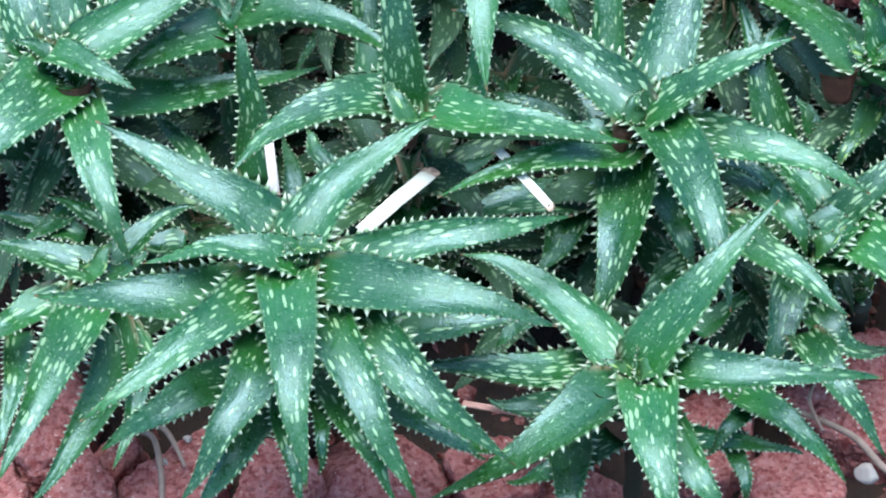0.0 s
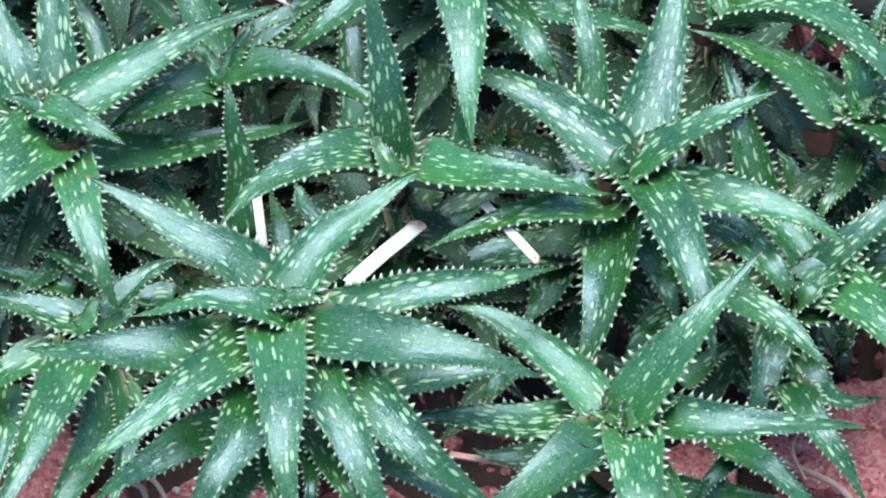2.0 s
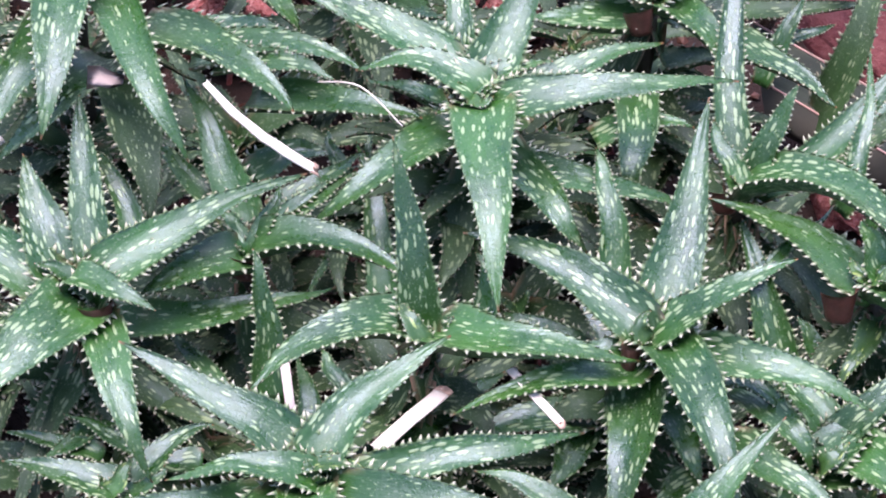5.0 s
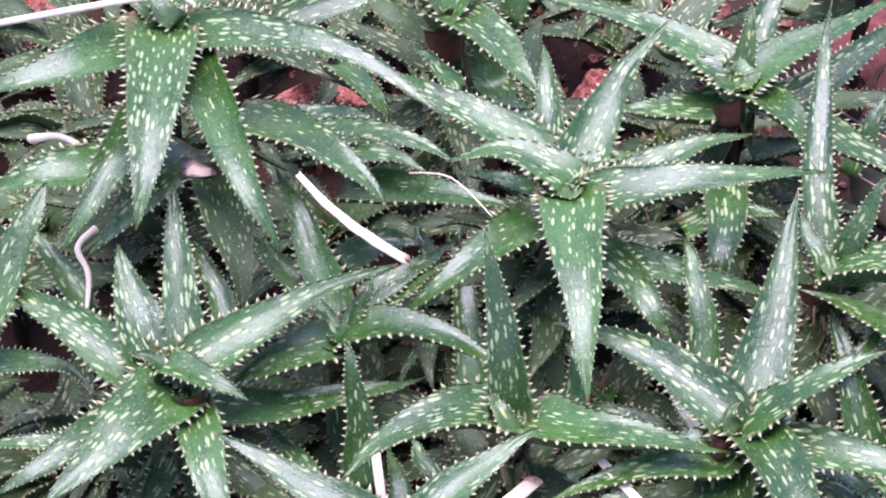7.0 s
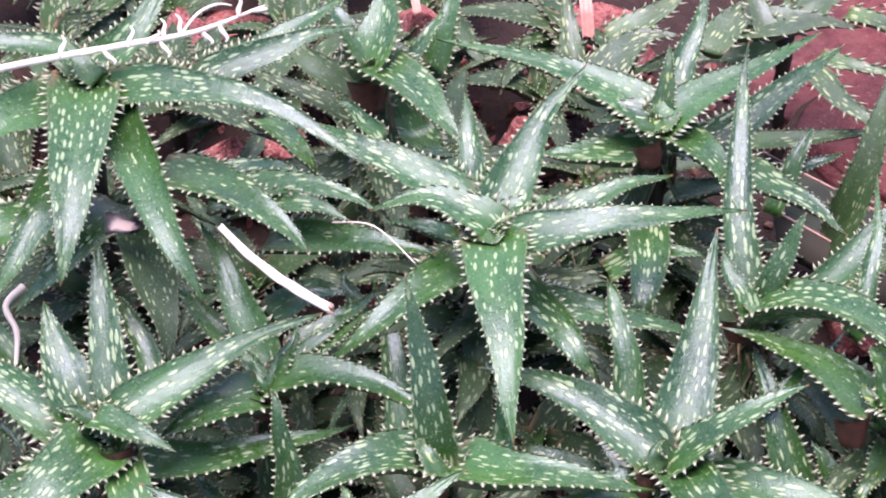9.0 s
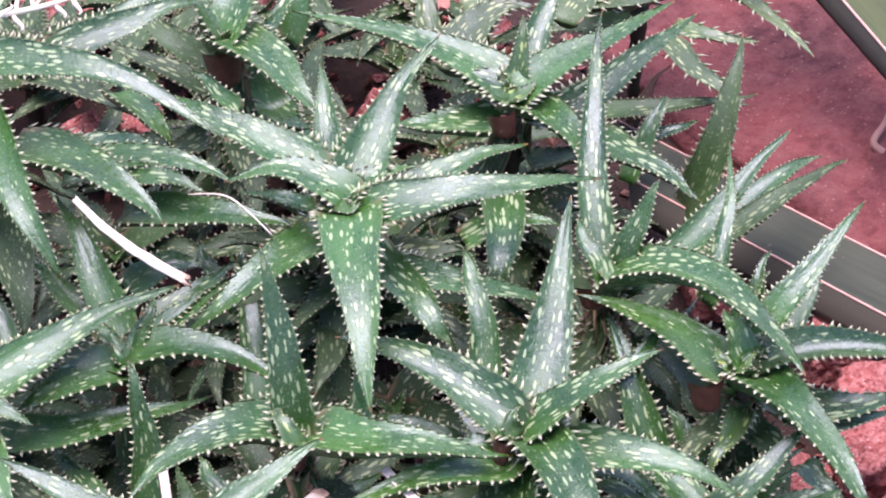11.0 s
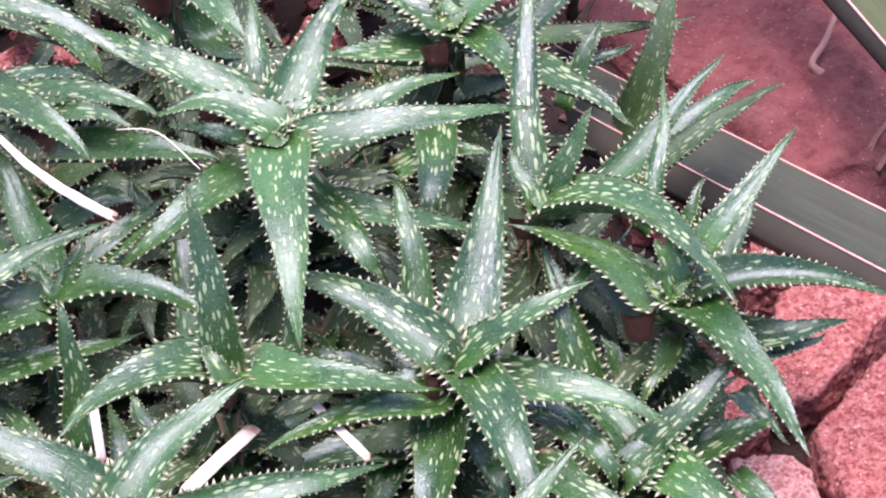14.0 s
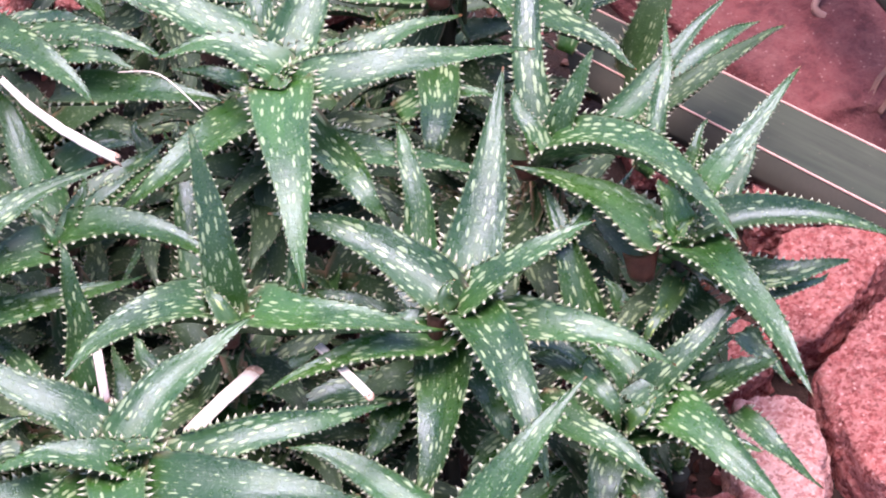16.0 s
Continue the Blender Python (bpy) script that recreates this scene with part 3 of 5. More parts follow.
# plant A
plant = aloe(-0.085, 1.004, 0.190)
leaf(plant, (-0.004, 0.001, -0.003), heading=-85, reach=0.148, rise=-0.013, bow=-0.003, lag=0.012, arch=0.027, width=0.040, roll=1)
leaf(plant, (0.010, -0.016, -0.009), heading=-64, reach=0.132, rise=-0.037, bow=-0.008, lag=0.018, arch=0.026, width=0.035, roll=7)
leaf(plant, (0.030, -0.028, -0.013), heading=-41, reach=0.124, rise=-0.035, bow=-0.018, lag=0.008, arch=0.025, width=0.038, roll=13)
leaf(plant, (0.009, -0.014, -0.003), heading=-14, reach=0.142, rise=0.003, bow=-0.008, lag=0.005, arch=0.019, width=0.038, roll=16)
leaf(plant, (0.017, 0.007, -0.013), heading=12, reach=0.144, rise=0.003, bow=-0.013, lag=0.001, arch=0.019, width=0.028, roll=15)
leaf(plant, (0.034, -0.021, -0.049), heading=1, reach=0.097, rise=0.018, bow=-0.005, lag=0.006, arch=0.011, width=0.032)
leaf(plant, (-0.006, 0.003, -0.004), heading=42, reach=0.115, rise=0.032, bow=0.008, lag=-0.005, arch=0.003, width=0.039, roll=13)
leaf(plant, (-0.001, 0.013, -0.005), heading=152, reach=0.131, rise=0.036, bow=0.001, lag=-0.010, arch=0.004, width=0.036, roll=-14)
leaf(plant, (0.009, -0.007, -0.003), heading=179, reach=0.096, rise=0.004, bow=-0.001, lag=-0.005, arch=0.014, width=0.031, roll=10)
leaf(plant, (-0.020, 0.000, -0.003), heading=-2, reach=0.053, rise=0.004, bow=0.004, lag=0.005, arch=0.007, width=0.023, roll=-11, young=True)
leaf(plant, (-0.028, -0.012, -0.024), heading=-180, reach=0.122, rise=0.004, bow=0.014, lag=-0.003, arch=0.016, width=0.044, roll=-4)
leaf(plant, (-0.016, -0.014, -0.009), heading=-136, reach=0.137, rise=0.003, bow=0.010, lag=0.001, arch=0.018, width=0.037, roll=-13)
leaf(plant, (-0.012, -0.044, -0.014), heading=-118, reach=0.106, rise=-0.029, bow=0.011, lag=0.005, arch=0.022, width=0.038)
leaf(plant, (-0.015, -0.060, -0.054), heading=-118, reach=0.084, rise=-0.008, bow=0.009, lag=0.008, arch=0.022, width=0.031, roll=-8)
leaf(plant, (-0.009, -0.051, -0.048), heading=-79, reach=0.084, rise=-0.008, bow=-0.003, lag=0.015, arch=0.021, width=0.020)
leaf(plant, (0.014, -0.052, -0.044), heading=-61, reach=0.090, rise=-0.010, bow=-0.006, lag=0.013, arch=0.023, width=0.021)
leaf(plant, (0.009, -0.048, -0.048), heading=-86, reach=0.067, rise=-0.003, bow=0.004, lag=0.015, arch=0.018, width=0.015)
leaf(plant, (-0.027, -0.044, -0.054), heading=-152, reach=0.095, rise=-0.012, bow=0.009, lag=0.002, arch=0.025, width=0.031, roll=-14)
leaf(plant, (0.041, -0.057, -0.054), heading=-28, reach=0.080, rise=-0.007, bow=-0.014, lag=0.011, arch=0.021, width=0.024)
leaf(plant, (0.002, -0.009, -0.003), heading=120, reach=0.017, rise=0.011, bow=0.001, lag=0.000, arch=0.003, width=0.010, young=True)
undergrowth(plant, 65, 14)
# plant E
plant = aloe(-0.233, 1.171, 0.158)
leaf(plant, (-0.006, 0.006, -0.008), heading=115, reach=0.091, rise=0.045, bow=0.006, lag=-0.005, arch=0.008, width=0.052, roll=-5)
leaf(plant, (0.001, -0.001, 0.010), heading=34, reach=0.163, rise=0.008, bow=0.003, lag=-0.013, arch=0.007, width=0.037, roll=16)
leaf(plant, (-0.018, 0.011, 0.014), heading=-31, reach=0.075, rise=0.003, bow=-0.003, lag=0.008, arch=0.008, width=0.026)
leaf(plant, (0.004, 0.003, -0.003), heading=-128, reach=0.129, rise=0.003, bow=0.005, lag=0.000, arch=0.014, width=0.052, roll=-13)
leaf(plant, (-0.025, 0.009, -0.023), heading=-136, reach=0.120, rise=0.003, bow=0.011, lag=0.011, arch=0.013, width=0.029, roll=-15)
leaf(plant, (-0.018, 0.004, -0.001), heading=143, reach=0.139, rise=0.006, bow=-0.000, lag=0.001, arch=0.005, width=0.039, roll=-13)
leaf(plant, (0.010, -0.010, -0.006), heading=-72, reach=0.118, rise=-0.028, bow=-0.007, lag=0.013, arch=0.020, width=0.034)
leaf(plant, (0.011, -0.002, -0.006), heading=163, reach=0.045, rise=0.024, bow=-0.003, lag=0.004, arch=0.005, width=0.022)
leaf(plant, (0.009, 0.020, -0.054), heading=7, reach=0.147, rise=0.019, bow=-0.015, lag=0.000, arch=0.012, width=0.036)
leaf(plant, (-0.033, 0.003, -0.056), heading=-169, reach=0.109, rise=0.016, bow=0.017, lag=0.004, arch=0.019, width=0.024)
leaf(plant, (-0.151, 0.047, -0.044), heading=-18, reach=0.098, rise=0.017, bow=0.011, lag=0.004, arch=0.010, width=0.023)
sheath(plant, -0.226, 1.158, 0.157, 0.011, 0.020, -70, -14)
undergrowth(plant, 69, 20, (0.22, 0.66))
# plant G
plant = aloe(-0.133, 1.222, 0.145)
leaf(plant, (-0.010, -0.002, 0.001), heading=-16, reach=0.122, rise=0.003, bow=0.011, lag=0.000, arch=0.014, width=0.04, roll=-10)
leaf(plant, (0.006, -0.005, -0.003), heading=-155, reach=0.084, rise=0.003, bow=0.002, lag=0.006, arch=0.010, width=0.042, roll=10)
leaf(plant, (-0.004, -0.006, -0.007), heading=63, reach=0.052, rise=0.026, bow=-0.004, lag=0.002, arch=0.006, width=0.017)
leaf(plant, (0.001, -0.004, -0.004), heading=122, reach=0.040, rise=0.019, bow=0.001, lag=0.006, arch=0.004, width=0.016)
leaf(plant, (-0.005, 0.026, -0.008), heading=114, reach=0.102, rise=0.047, bow=0.000, lag=-0.007, arch=0.009, width=0.033, roll=-7)
leaf(plant, (-0.009, 0.028, -0.001), heading=129, reach=0.103, rise=0.004, bow=0.006, lag=0.006, arch=0.003, width=0.023)
leaf(plant, (0.015, -0.086, -0.051), heading=101, reach=0.057, rise=0.084, bow=-0.002, lag=0.003, arch=0.014, width=0.024, roll=-4)
sheath(plant, -0.135, 1.219, 0.138, 0.014, 0.020, -95, -14)
undergrowth(plant, 71, 14)
# plant C
plant = aloe(-0.025, 1.129, 0.170)
leaf(plant, (0.002, 0.001, -0.012), heading=104, reach=0.073, rise=0.111, bow=-0.001, lag=-0.005, arch=0.009, width=0.03)
leaf(plant, (0.005, 0.012, -0.008), heading=-153, reach=0.122, rise=0.003, bow=-0.011, lag=-0.001, arch=0.015, width=0.05, roll=12)
leaf(plant, (-0.001, 0.008, -0.008), heading=-11, reach=0.140, rise=0.003, bow=-0.013, lag=-0.003, arch=0.017, width=0.056, roll=-9)
leaf(plant, (0.007, -0.017, -0.001), heading=126, reach=0.035, rise=0.019, bow=0.000, lag=0.004, arch=0.004, width=0.017, young=True)
leaf(plant, (-0.013, -0.010, -0.003), heading=4, reach=0.025, rise=0.002, bow=0.003, lag=0.002, arch=0.003, width=0.019, young=True)
leaf(plant, (0.041, 0.056, -0.068), heading=95, reach=0.042, rise=0.034, bow=-0.006, lag=0.003, arch=0.011, width=0.017)
sheath(plant, -0.025, 1.126, 0.158, 0.010, 0.018, -90, -14)
undergrowth(plant, 67, 20, (0.22, 0.66))
# plant B
plant = aloe(0.116, 1.131, 0.165)
leaf(plant, (0.005, -0.006, -0.002), heading=143, reach=0.147, rise=0.007, bow=-0.013, lag=-0.003, arch=0.006, width=0.038, roll=-17)
leaf(plant, (0.007, 0.006, -0.010), heading=75, reach=0.145, rise=0.073, bow=-0.002, lag=-0.012, arch=-0.006, width=0.045)
leaf(plant, (-0.003, -0.002, -0.008), heading=14, reach=0.097, rise=0.054, bow=-0.004, lag=-0.004, arch=0.010, width=0.034, roll=-7)
leaf(plant, (0.052, 0.072, -0.047), heading=37, reach=0.100, rise=0.024, bow=-0.009, lag=-0.007, arch=0.006, width=0.017)
leaf(plant, (0.008, 0.003, -0.003), heading=-74, reach=0.145, rise=-0.012, bow=0.001, lag=0.009, arch=0.025, width=0.040)
leaf(plant, (0.024, -0.007, -0.013), heading=-22, reach=0.120, rise=0.003, bow=-0.001, lag=0.002, arch=0.015, width=0.033, roll=18)
leaf(plant, (0.007, -0.020, -0.018), heading=-166, reach=0.131, rise=0.003, bow=-0.001, lag=0.007, arch=0.016, width=0.033, roll=11)
leaf(plant, (-0.004, -0.013, -0.026), heading=-105, reach=0.120, rise=-0.029, bow=0.009, lag=0.009, arch=0.021, width=0.045, roll=25)
leaf(plant, (0.011, 0.002, -0.058), heading=-73, reach=0.076, rise=-0.004, bow=-0.004, lag=0.016, arch=0.018, width=0.027)
leaf(plant, (0.003, -0.006, -0.003), heading=91, reach=0.017, rise=0.013, bow=0.007, lag=-0.001, arch=0.003, width=0.015, young=True)
leaf(plant, (0.007, -0.006, -0.016), heading=-176, reach=0.059, rise=0.004, bow=-0.003, lag=0.001, arch=0.008, width=0.025)
leaf(plant, (-0.004, 0.011, -0.059), heading=117, reach=0.091, rise=0.016, bow=0.001, lag=0.001, arch=0.009, width=0.022, roll=-10)
leaf(plant, (-0.027, 0.042, -0.074), heading=155, reach=0.067, rise=0.016, bow=0.003, lag=0.008, arch=0.009, width=0.024)
leaf(plant, (0.058, -0.006, -0.043), heading=-57, reach=0.077, rise=-0.005, bow=-0.002, lag=0.016, arch=0.019, width=0.028)
leaf(plant, (0.037, -0.009, -0.027), heading=-29, reach=0.062, rise=-0.014, bow=0.003, lag=0.003, arch=0.011, width=0.023)
sheath(plant, 0.105, 1.118, 0.161, 0.006, 0.022, -115, -14)
undergrowth(plant, 66, 20, (0.22, 0.66))
# plant M
plant = aloe(0.112, 0.954, 0.150)
leaf(plant, (-0.007, -0.002, -0.009), heading=43, reach=0.114, rise=0.069, bow=-0.003, lag=-0.013, arch=0.012, width=0.044)
leaf(plant, (0.005, 0.001, -0.004), heading=-3, reach=0.130, rise=0.004, bow=-0.011, lag=-0.005, arch=0.017, width=0.031, roll=15)
leaf(plant, (0.003, 0.003, -0.003), heading=-85, reach=0.114, rise=-0.009, bow=-0.005, lag=0.010, arch=0.021, width=0.039, roll=6)
leaf(plant, (-0.009, 0.005, -0.012), heading=-152, reach=0.132, rise=-0.037, bow=0.022, lag=-0.003, arch=0.027, width=0.043, roll=9)
leaf(plant, (-0.013, 0.019, -0.027), heading=178, reach=0.117, rise=0.006, bow=0.009, lag=0.005, arch=0.005, width=0.039, roll=12)
leaf(plant, (-0.007, 0.003, -0.011), heading=139, reach=0.128, rise=0.006, bow=-0.012, lag=0.013, arch=0.005, width=0.032, roll=-14)
leaf(plant, (-0.010, 0.004, -0.016), heading=117, reach=0.056, rise=-0.004, bow=0.000, lag=0.005, arch=0.002, width=0.02, young=True)
leaf(plant, (0.010, -0.013, -0.021), heading=-62, reach=0.072, rise=-0.018, bow=-0.006, lag=0.018, arch=0.013, width=0.026)
leaf(plant, (0.079, 0.039, -0.058), heading=-126, reach=0.071, rise=-0.003, bow=0.008, lag=0.017, arch=0.018, width=0.019)
leaf(plant, (0.053, 0.023, -0.049), heading=-43, reach=0.089, rise=-0.010, bow=-0.008, lag=0.011, arch=0.023, width=0.025)
leaf(plant, (0.011, 0.001, -0.074), heading=-14, reach=0.086, rise=0.017, bow=-0.002, lag=0.006, arch=0.010, width=0.020)
leaf(plant, (0.054, 0.009, -0.073), heading=-82, reach=0.053, rise=0.001, bow=-0.001, lag=0.012, arch=0.015, width=0.015)
leaf(plant, (-0.007, -0.003, -0.001), heading=10, reach=0.033, rise=0.019, bow=-0.003, lag=0.005, arch=0.004, width=0.018, young=True)
leaf(plant, (-0.039, 0.008, -0.074), heading=-89, reach=0.071, rise=-0.003, bow=-0.003, lag=0.012, arch=0.018, width=0.028)
sheath(plant, 0.088, 0.940, 0.137, 0.006, 0.022, -125, -14)
undergrowth(plant, 77, 14)
# plant J
plant = aloe(0.269, 1.181, 0.160)
leaf(plant, (-0.004, 0.016, -0.008), heading=42, reach=0.122, rise=0.059, bow=-0.006, lag=-0.011, arch=0.010, width=0.027, roll=9)
leaf(plant, (0.020, 0.025, -0.021), heading=61, reach=0.087, rise=0.038, bow=-0.004, lag=0.011, arch=0.007, width=0.021)
leaf(plant, (0.005, 0.005, -0.003), heading=-7, reach=0.135, rise=0.003, bow=0.003, lag=0.000, arch=0.016, width=0.03, roll=14, fold=0.42)
leaf(plant, (-0.008, -0.001, -0.003), heading=-63, reach=0.153, rise=0.003, bow=0.005, lag=-0.006, arch=0.016, width=0.044, roll=-12)
leaf(plant, (0.018, 0.002, -0.044), heading=-3, reach=0.092, rise=0.017, bow=-0.013, lag=0.007, arch=0.010, width=0.031)
leaf(plant, (0.027, -0.002, -0.054), heading=-2, reach=0.070, rise=0.016, bow=-0.015, lag=0.003, arch=0.009, width=0.022)
leaf(plant, (-0.005, -0.005, -0.014), heading=140, reach=0.130, rise=0.006, bow=-0.011, lag=0.000, arch=0.005, width=0.049, roll=8)
leaf(plant, (0.003, 0.000, -0.009), heading=127, reach=0.030, rise=0.039, bow=0.000, lag=0.001, arch=0.005, width=0.029)
leaf(plant, (0.004, -0.008, -0.003), heading=131, reach=0.036, rise=0.002, bow=0.003, lag=0.003, arch=0.001, width=0.019, young=True)
leaf(plant, (-0.008, -0.001, -0.003), heading=35, reach=0.018, rise=0.011, bow=-0.003, lag=-0.003, arch=0.003, width=0.014, young=True)
leaf(plant, (0.010, 0.109, -0.078), heading=54, reach=0.048, rise=0.035, bow=-0.003, lag=-0.000, arch=0.011, width=0.012)
leaf(plant, (0.022, 0.111, -0.075), heading=60, reach=0.028, rise=0.025, bow=-0.000, lag=0.002, arch=0.009, width=0.009)
sheath(plant, 0.241, 1.171, 0.151, 0.011, 0.024, -80, -14)
undergrowth(plant, 74, 20, (0.22, 0.66))
# plant I
plant = aloe(0.190, 1.284, 0.140)
leaf(plant, (-0.005, 0.011, -0.007), heading=85, reach=0.189, rise=0.076, bow=0.006, lag=-0.009, arch=0.012, width=0.026, roll=-2)
leaf(plant, (0.001, -0.003, -0.011), heading=50, reach=0.053, rise=0.067, bow=0.000, lag=0.001, arch=0.007, width=0.024)
leaf(plant, (0.006, -0.011, -0.006), heading=115, reach=0.057, rise=0.026, bow=0.005, lag=0.005, arch=0.006, width=0.020)
leaf(plant, (-0.011, -0.002, 0.001), heading=-50, reach=0.183, rise=0.051, bow=0.026, lag=-0.015, arch=0.014, width=0.049, roll=-9)
leaf(plant, (0.026, 0.009, -0.021), heading=40, reach=0.140, rise=0.062, bow=-0.005, lag=0.001, arch=0.010, width=0.027, roll=11)
# dark skin stands in for the shade on this leaf
leaf(plant, (0.072, 0.059, -0.044), heading=34, reach=0.138, rise=0.017, bow=-0.001, lag=0.004, arch=0.010, width=0.025, roll=-9, skin_of=OLD_SHADED)
leaf(plant, (0.080, 0.080, -0.048), heading=37, reach=0.113, rise=0.016, bow=0.002, lag=0.011, arch=0.010, width=0.022)
leaf(plant, (0.066, -0.009, -0.019), heading=76, reach=0.110, rise=0.050, bow=-0.006, lag=-0.020, arch=0.009, width=0.018, roll=-2)
leaf(plant, (0.023, -0.127, -0.060), heading=105, reach=0.101, rise=0.059, bow=0.002, lag=0.004, arch=0.015, width=0.027, roll=-9)
leaf(plant, (-0.005, 0.157, -0.012), heading=-44, reach=0.107, rise=0.002, bow=-0.002, lag=0.009, arch=0.010, width=0.035)
# dark skin on these two stands in for shaded undersides
leaf(plant, (0.071, 0.151, -0.106), heading=59, reach=0.094, rise=0.120, bow=-0.014, lag=-0.016, arch=0.016, width=0.041, skin_of=OLD_SHADED)
leaf(plant, (-0.007, 0.256, -0.084), heading=-1, reach=0.148, rise=0.018, bow=-0.014, lag=-0.000, arch=0.011, width=0.024, skin_of=OLD_SHADED)
leaf(plant, (0.032, 0.164, -0.068), heading=57, reach=0.062, rise=0.037, bow=-0.001, lag=0.004, arch=0.011, width=0.019)
leaf(plant, (0.019, 0.195, -0.073), heading=17, reach=0.075, rise=0.015, bow=-0.006, lag=0.006, arch=0.009, width=0.016)
leaf(plant, (0.041, 0.244, -0.095), heading=30, reach=0.038, rise=0.055, bow=0.003, lag=0.000, arch=0.003, width=0.012, toothed=False, skin_of=DRIED)
sheath(plant, 0.178, 1.278, 0.135, 0.010, 0.020, -70, -14)
undergrowth(plant, 73, 20, (0.22, 0.66))
# plant H
plant = aloe(0.135, 1.436, 0.175)
leaf(plant, (-0.003, -0.006, 0.002), heading=35, reach=0.155, rise=0.006, bow=-0.001, lag=-0.022, arch=0.005, width=0.04, roll=-7)
leaf(plant, (0.003, 0.003, -0.009), heading=80, reach=0.038, rise=0.047, bow=-0.001, lag=-0.001, arch=0.007, width=0.018, young=True)
leaf(plant, (0.003, 0.001, -0.002), heading=150, reach=0.181, rise=0.007, bow=-0.009, lag=-0.018, arch=0.006, width=0.042, roll=6)
leaf(plant, (0.009, -0.004, -0.003), heading=170, reach=0.050, rise=0.002, bow=-0.005, lag=0.005, arch=0.006, width=0.042, roll=6)
leaf(plant, (-0.006, -0.000, -0.008), heading=-57, reach=0.103, rise=0.003, bow=0.011, lag=-0.002, arch=0.010, width=0.045, roll=-10)
leaf(plant, (0.003, -0.011, -0.021), heading=178, reach=0.088, rise=0.004, bow=0.003, lag=0.007, arch=0.003, width=0.042, roll=6)
leaf(plant, (0.021, 0.011, -0.049), heading=40, reach=0.164, rise=0.018, bow=-0.009, lag=-0.011, arch=0.011, width=0.033, roll=12)
leaf(plant, (0.009, 0.021, -0.022), heading=70, reach=0.115, rise=0.045, bow=-0.001, lag=-0.011, arch=0.008, width=0.029, roll=3)
leaf(plant, (-0.007, -0.006, -0.003), heading=21, reach=0.025, rise=0.013, bow=-0.006, lag=-0.001, arch=0.003, width=0.019, young=True)
sheath(plant, 0.127, 1.413, 0.171, 0.010, 0.022, -60, -14)
undergrowth(plant, 72, 14)
# plant D
plant = aloe(0.014, 1.305, 0.200)
leaf(plant, (0.001, 0.008, -0.009), heading=57, reach=0.124, rise=0.059, bow=0.008, lag=-0.005, arch=-0.004, width=0.043, roll=9)
leaf(plant, (-0.010, 0.028, -0.004), heading=144, reach=0.156, rise=0.004, bow=0.002, lag=-0.005, arch=0.010, width=0.035, roll=-14)
leaf(plant, (0.009, -0.001, -0.003), heading=163, reach=0.093, rise=0.003, bow=-0.011, lag=0.001, arch=0.011, width=0.038, roll=6)
leaf(plant, (-0.073, 0.132, -0.035), heading=146, reach=0.037, rise=0.025, bow=0.000, lag=0.003, arch=0.003, width=0.017)
leaf(plant, (-0.015, 0.049, -0.060), heading=161, reach=0.062, rise=0.010, bow=0.008, lag=-0.007, arch=0.013, width=0.028, roll=12)
leaf(plant, (-0.010, -0.004, -0.003), heading=31, reach=0.070, rise=0.004, bow=0.007, lag=0.002, arch=0.003, width=0.029, roll=-8)
leaf(plant, (0.004, -0.009, -0.004), heading=8, reach=0.169, rise=0.004, bow=-0.010, lag=-0.013, arch=0.019, width=0.034, roll=19)
leaf(plant, (0.001, 0.004, -0.003), heading=-87, reach=0.175, rise=-0.013, bow=-0.000, lag=0.006, arch=0.025, width=0.047, roll=4)
leaf(plant, (0.015, 0.036, -0.049), heading=24, reach=0.124, rise=0.018, bow=-0.001, lag=-0.004, arch=0.011, width=0.033)
leaf(plant, (-0.007, 0.060, -0.066), heading=94, reach=0.097, rise=0.053, bow=-0.000, lag=-0.003, arch=0.014, width=0.027, roll=-4)
leaf(plant, (0.019, -0.000, -0.048), heading=-60, reach=0.100, rise=-0.008, bow=-0.009, lag=0.020, arch=0.021, width=0.030, roll=13)
leaf(plant, (-0.005, 0.015, -0.043), heading=-144, reach=0.138, rise=-0.019, bow=0.014, lag=0.010, arch=0.029, width=0.042, roll=10)
leaf(plant, (0.009, -0.003, -0.059), heading=-9, reach=0.146, rise=-0.021, bow=-0.025, lag=-0.006, arch=0.031, width=0.034)
leaf(plant, (0.090, -0.121, -0.079), heading=98, reach=0.098, rise=0.057, bow=-0.003, lag=0.013, arch=0.014, width=0.023, roll=-7)
leaf(plant, (0.112, 0.080, -0.063), heading=-97, reach=0.106, rise=-0.007, bow=0.003, lag=0.026, arch=0.020, width=0.035)
leaf(plant, (-0.011, 0.005, -0.003), heading=-32, reach=0.025, rise=0.011, bow=-0.007, lag=0.004, arch=0.002, width=0.019, young=True)
leaf(plant, (0.082, 0.032, -0.074), heading=-2, reach=0.065, rise=0.016, bow=0.006, lag=0.000, arch=0.009, width=0.027)
undergrowth(plant, 68, 20, (0.22, 0.66))
# plant F
plant = aloe(-0.258, 1.421, 0.250)
leaf(plant, (0.002, -0.003, -0.002), heading=-91, reach=0.186, rise=-0.013, bow=0.005, lag=0.019, arch=0.025, width=0.052, roll=-4)
leaf(plant, (-0.015, -0.011, -0.013), heading=-152, reach=0.127, rise=0.003, bow=0.018, lag=-0.003, arch=0.014, width=0.046, roll=-21)
leaf(plant, (0.015, -0.023, -0.003), heading=-24, reach=0.2, rise=0.003, bow=0.011, lag=-0.007, arch=0.023, width=0.034, roll=19)
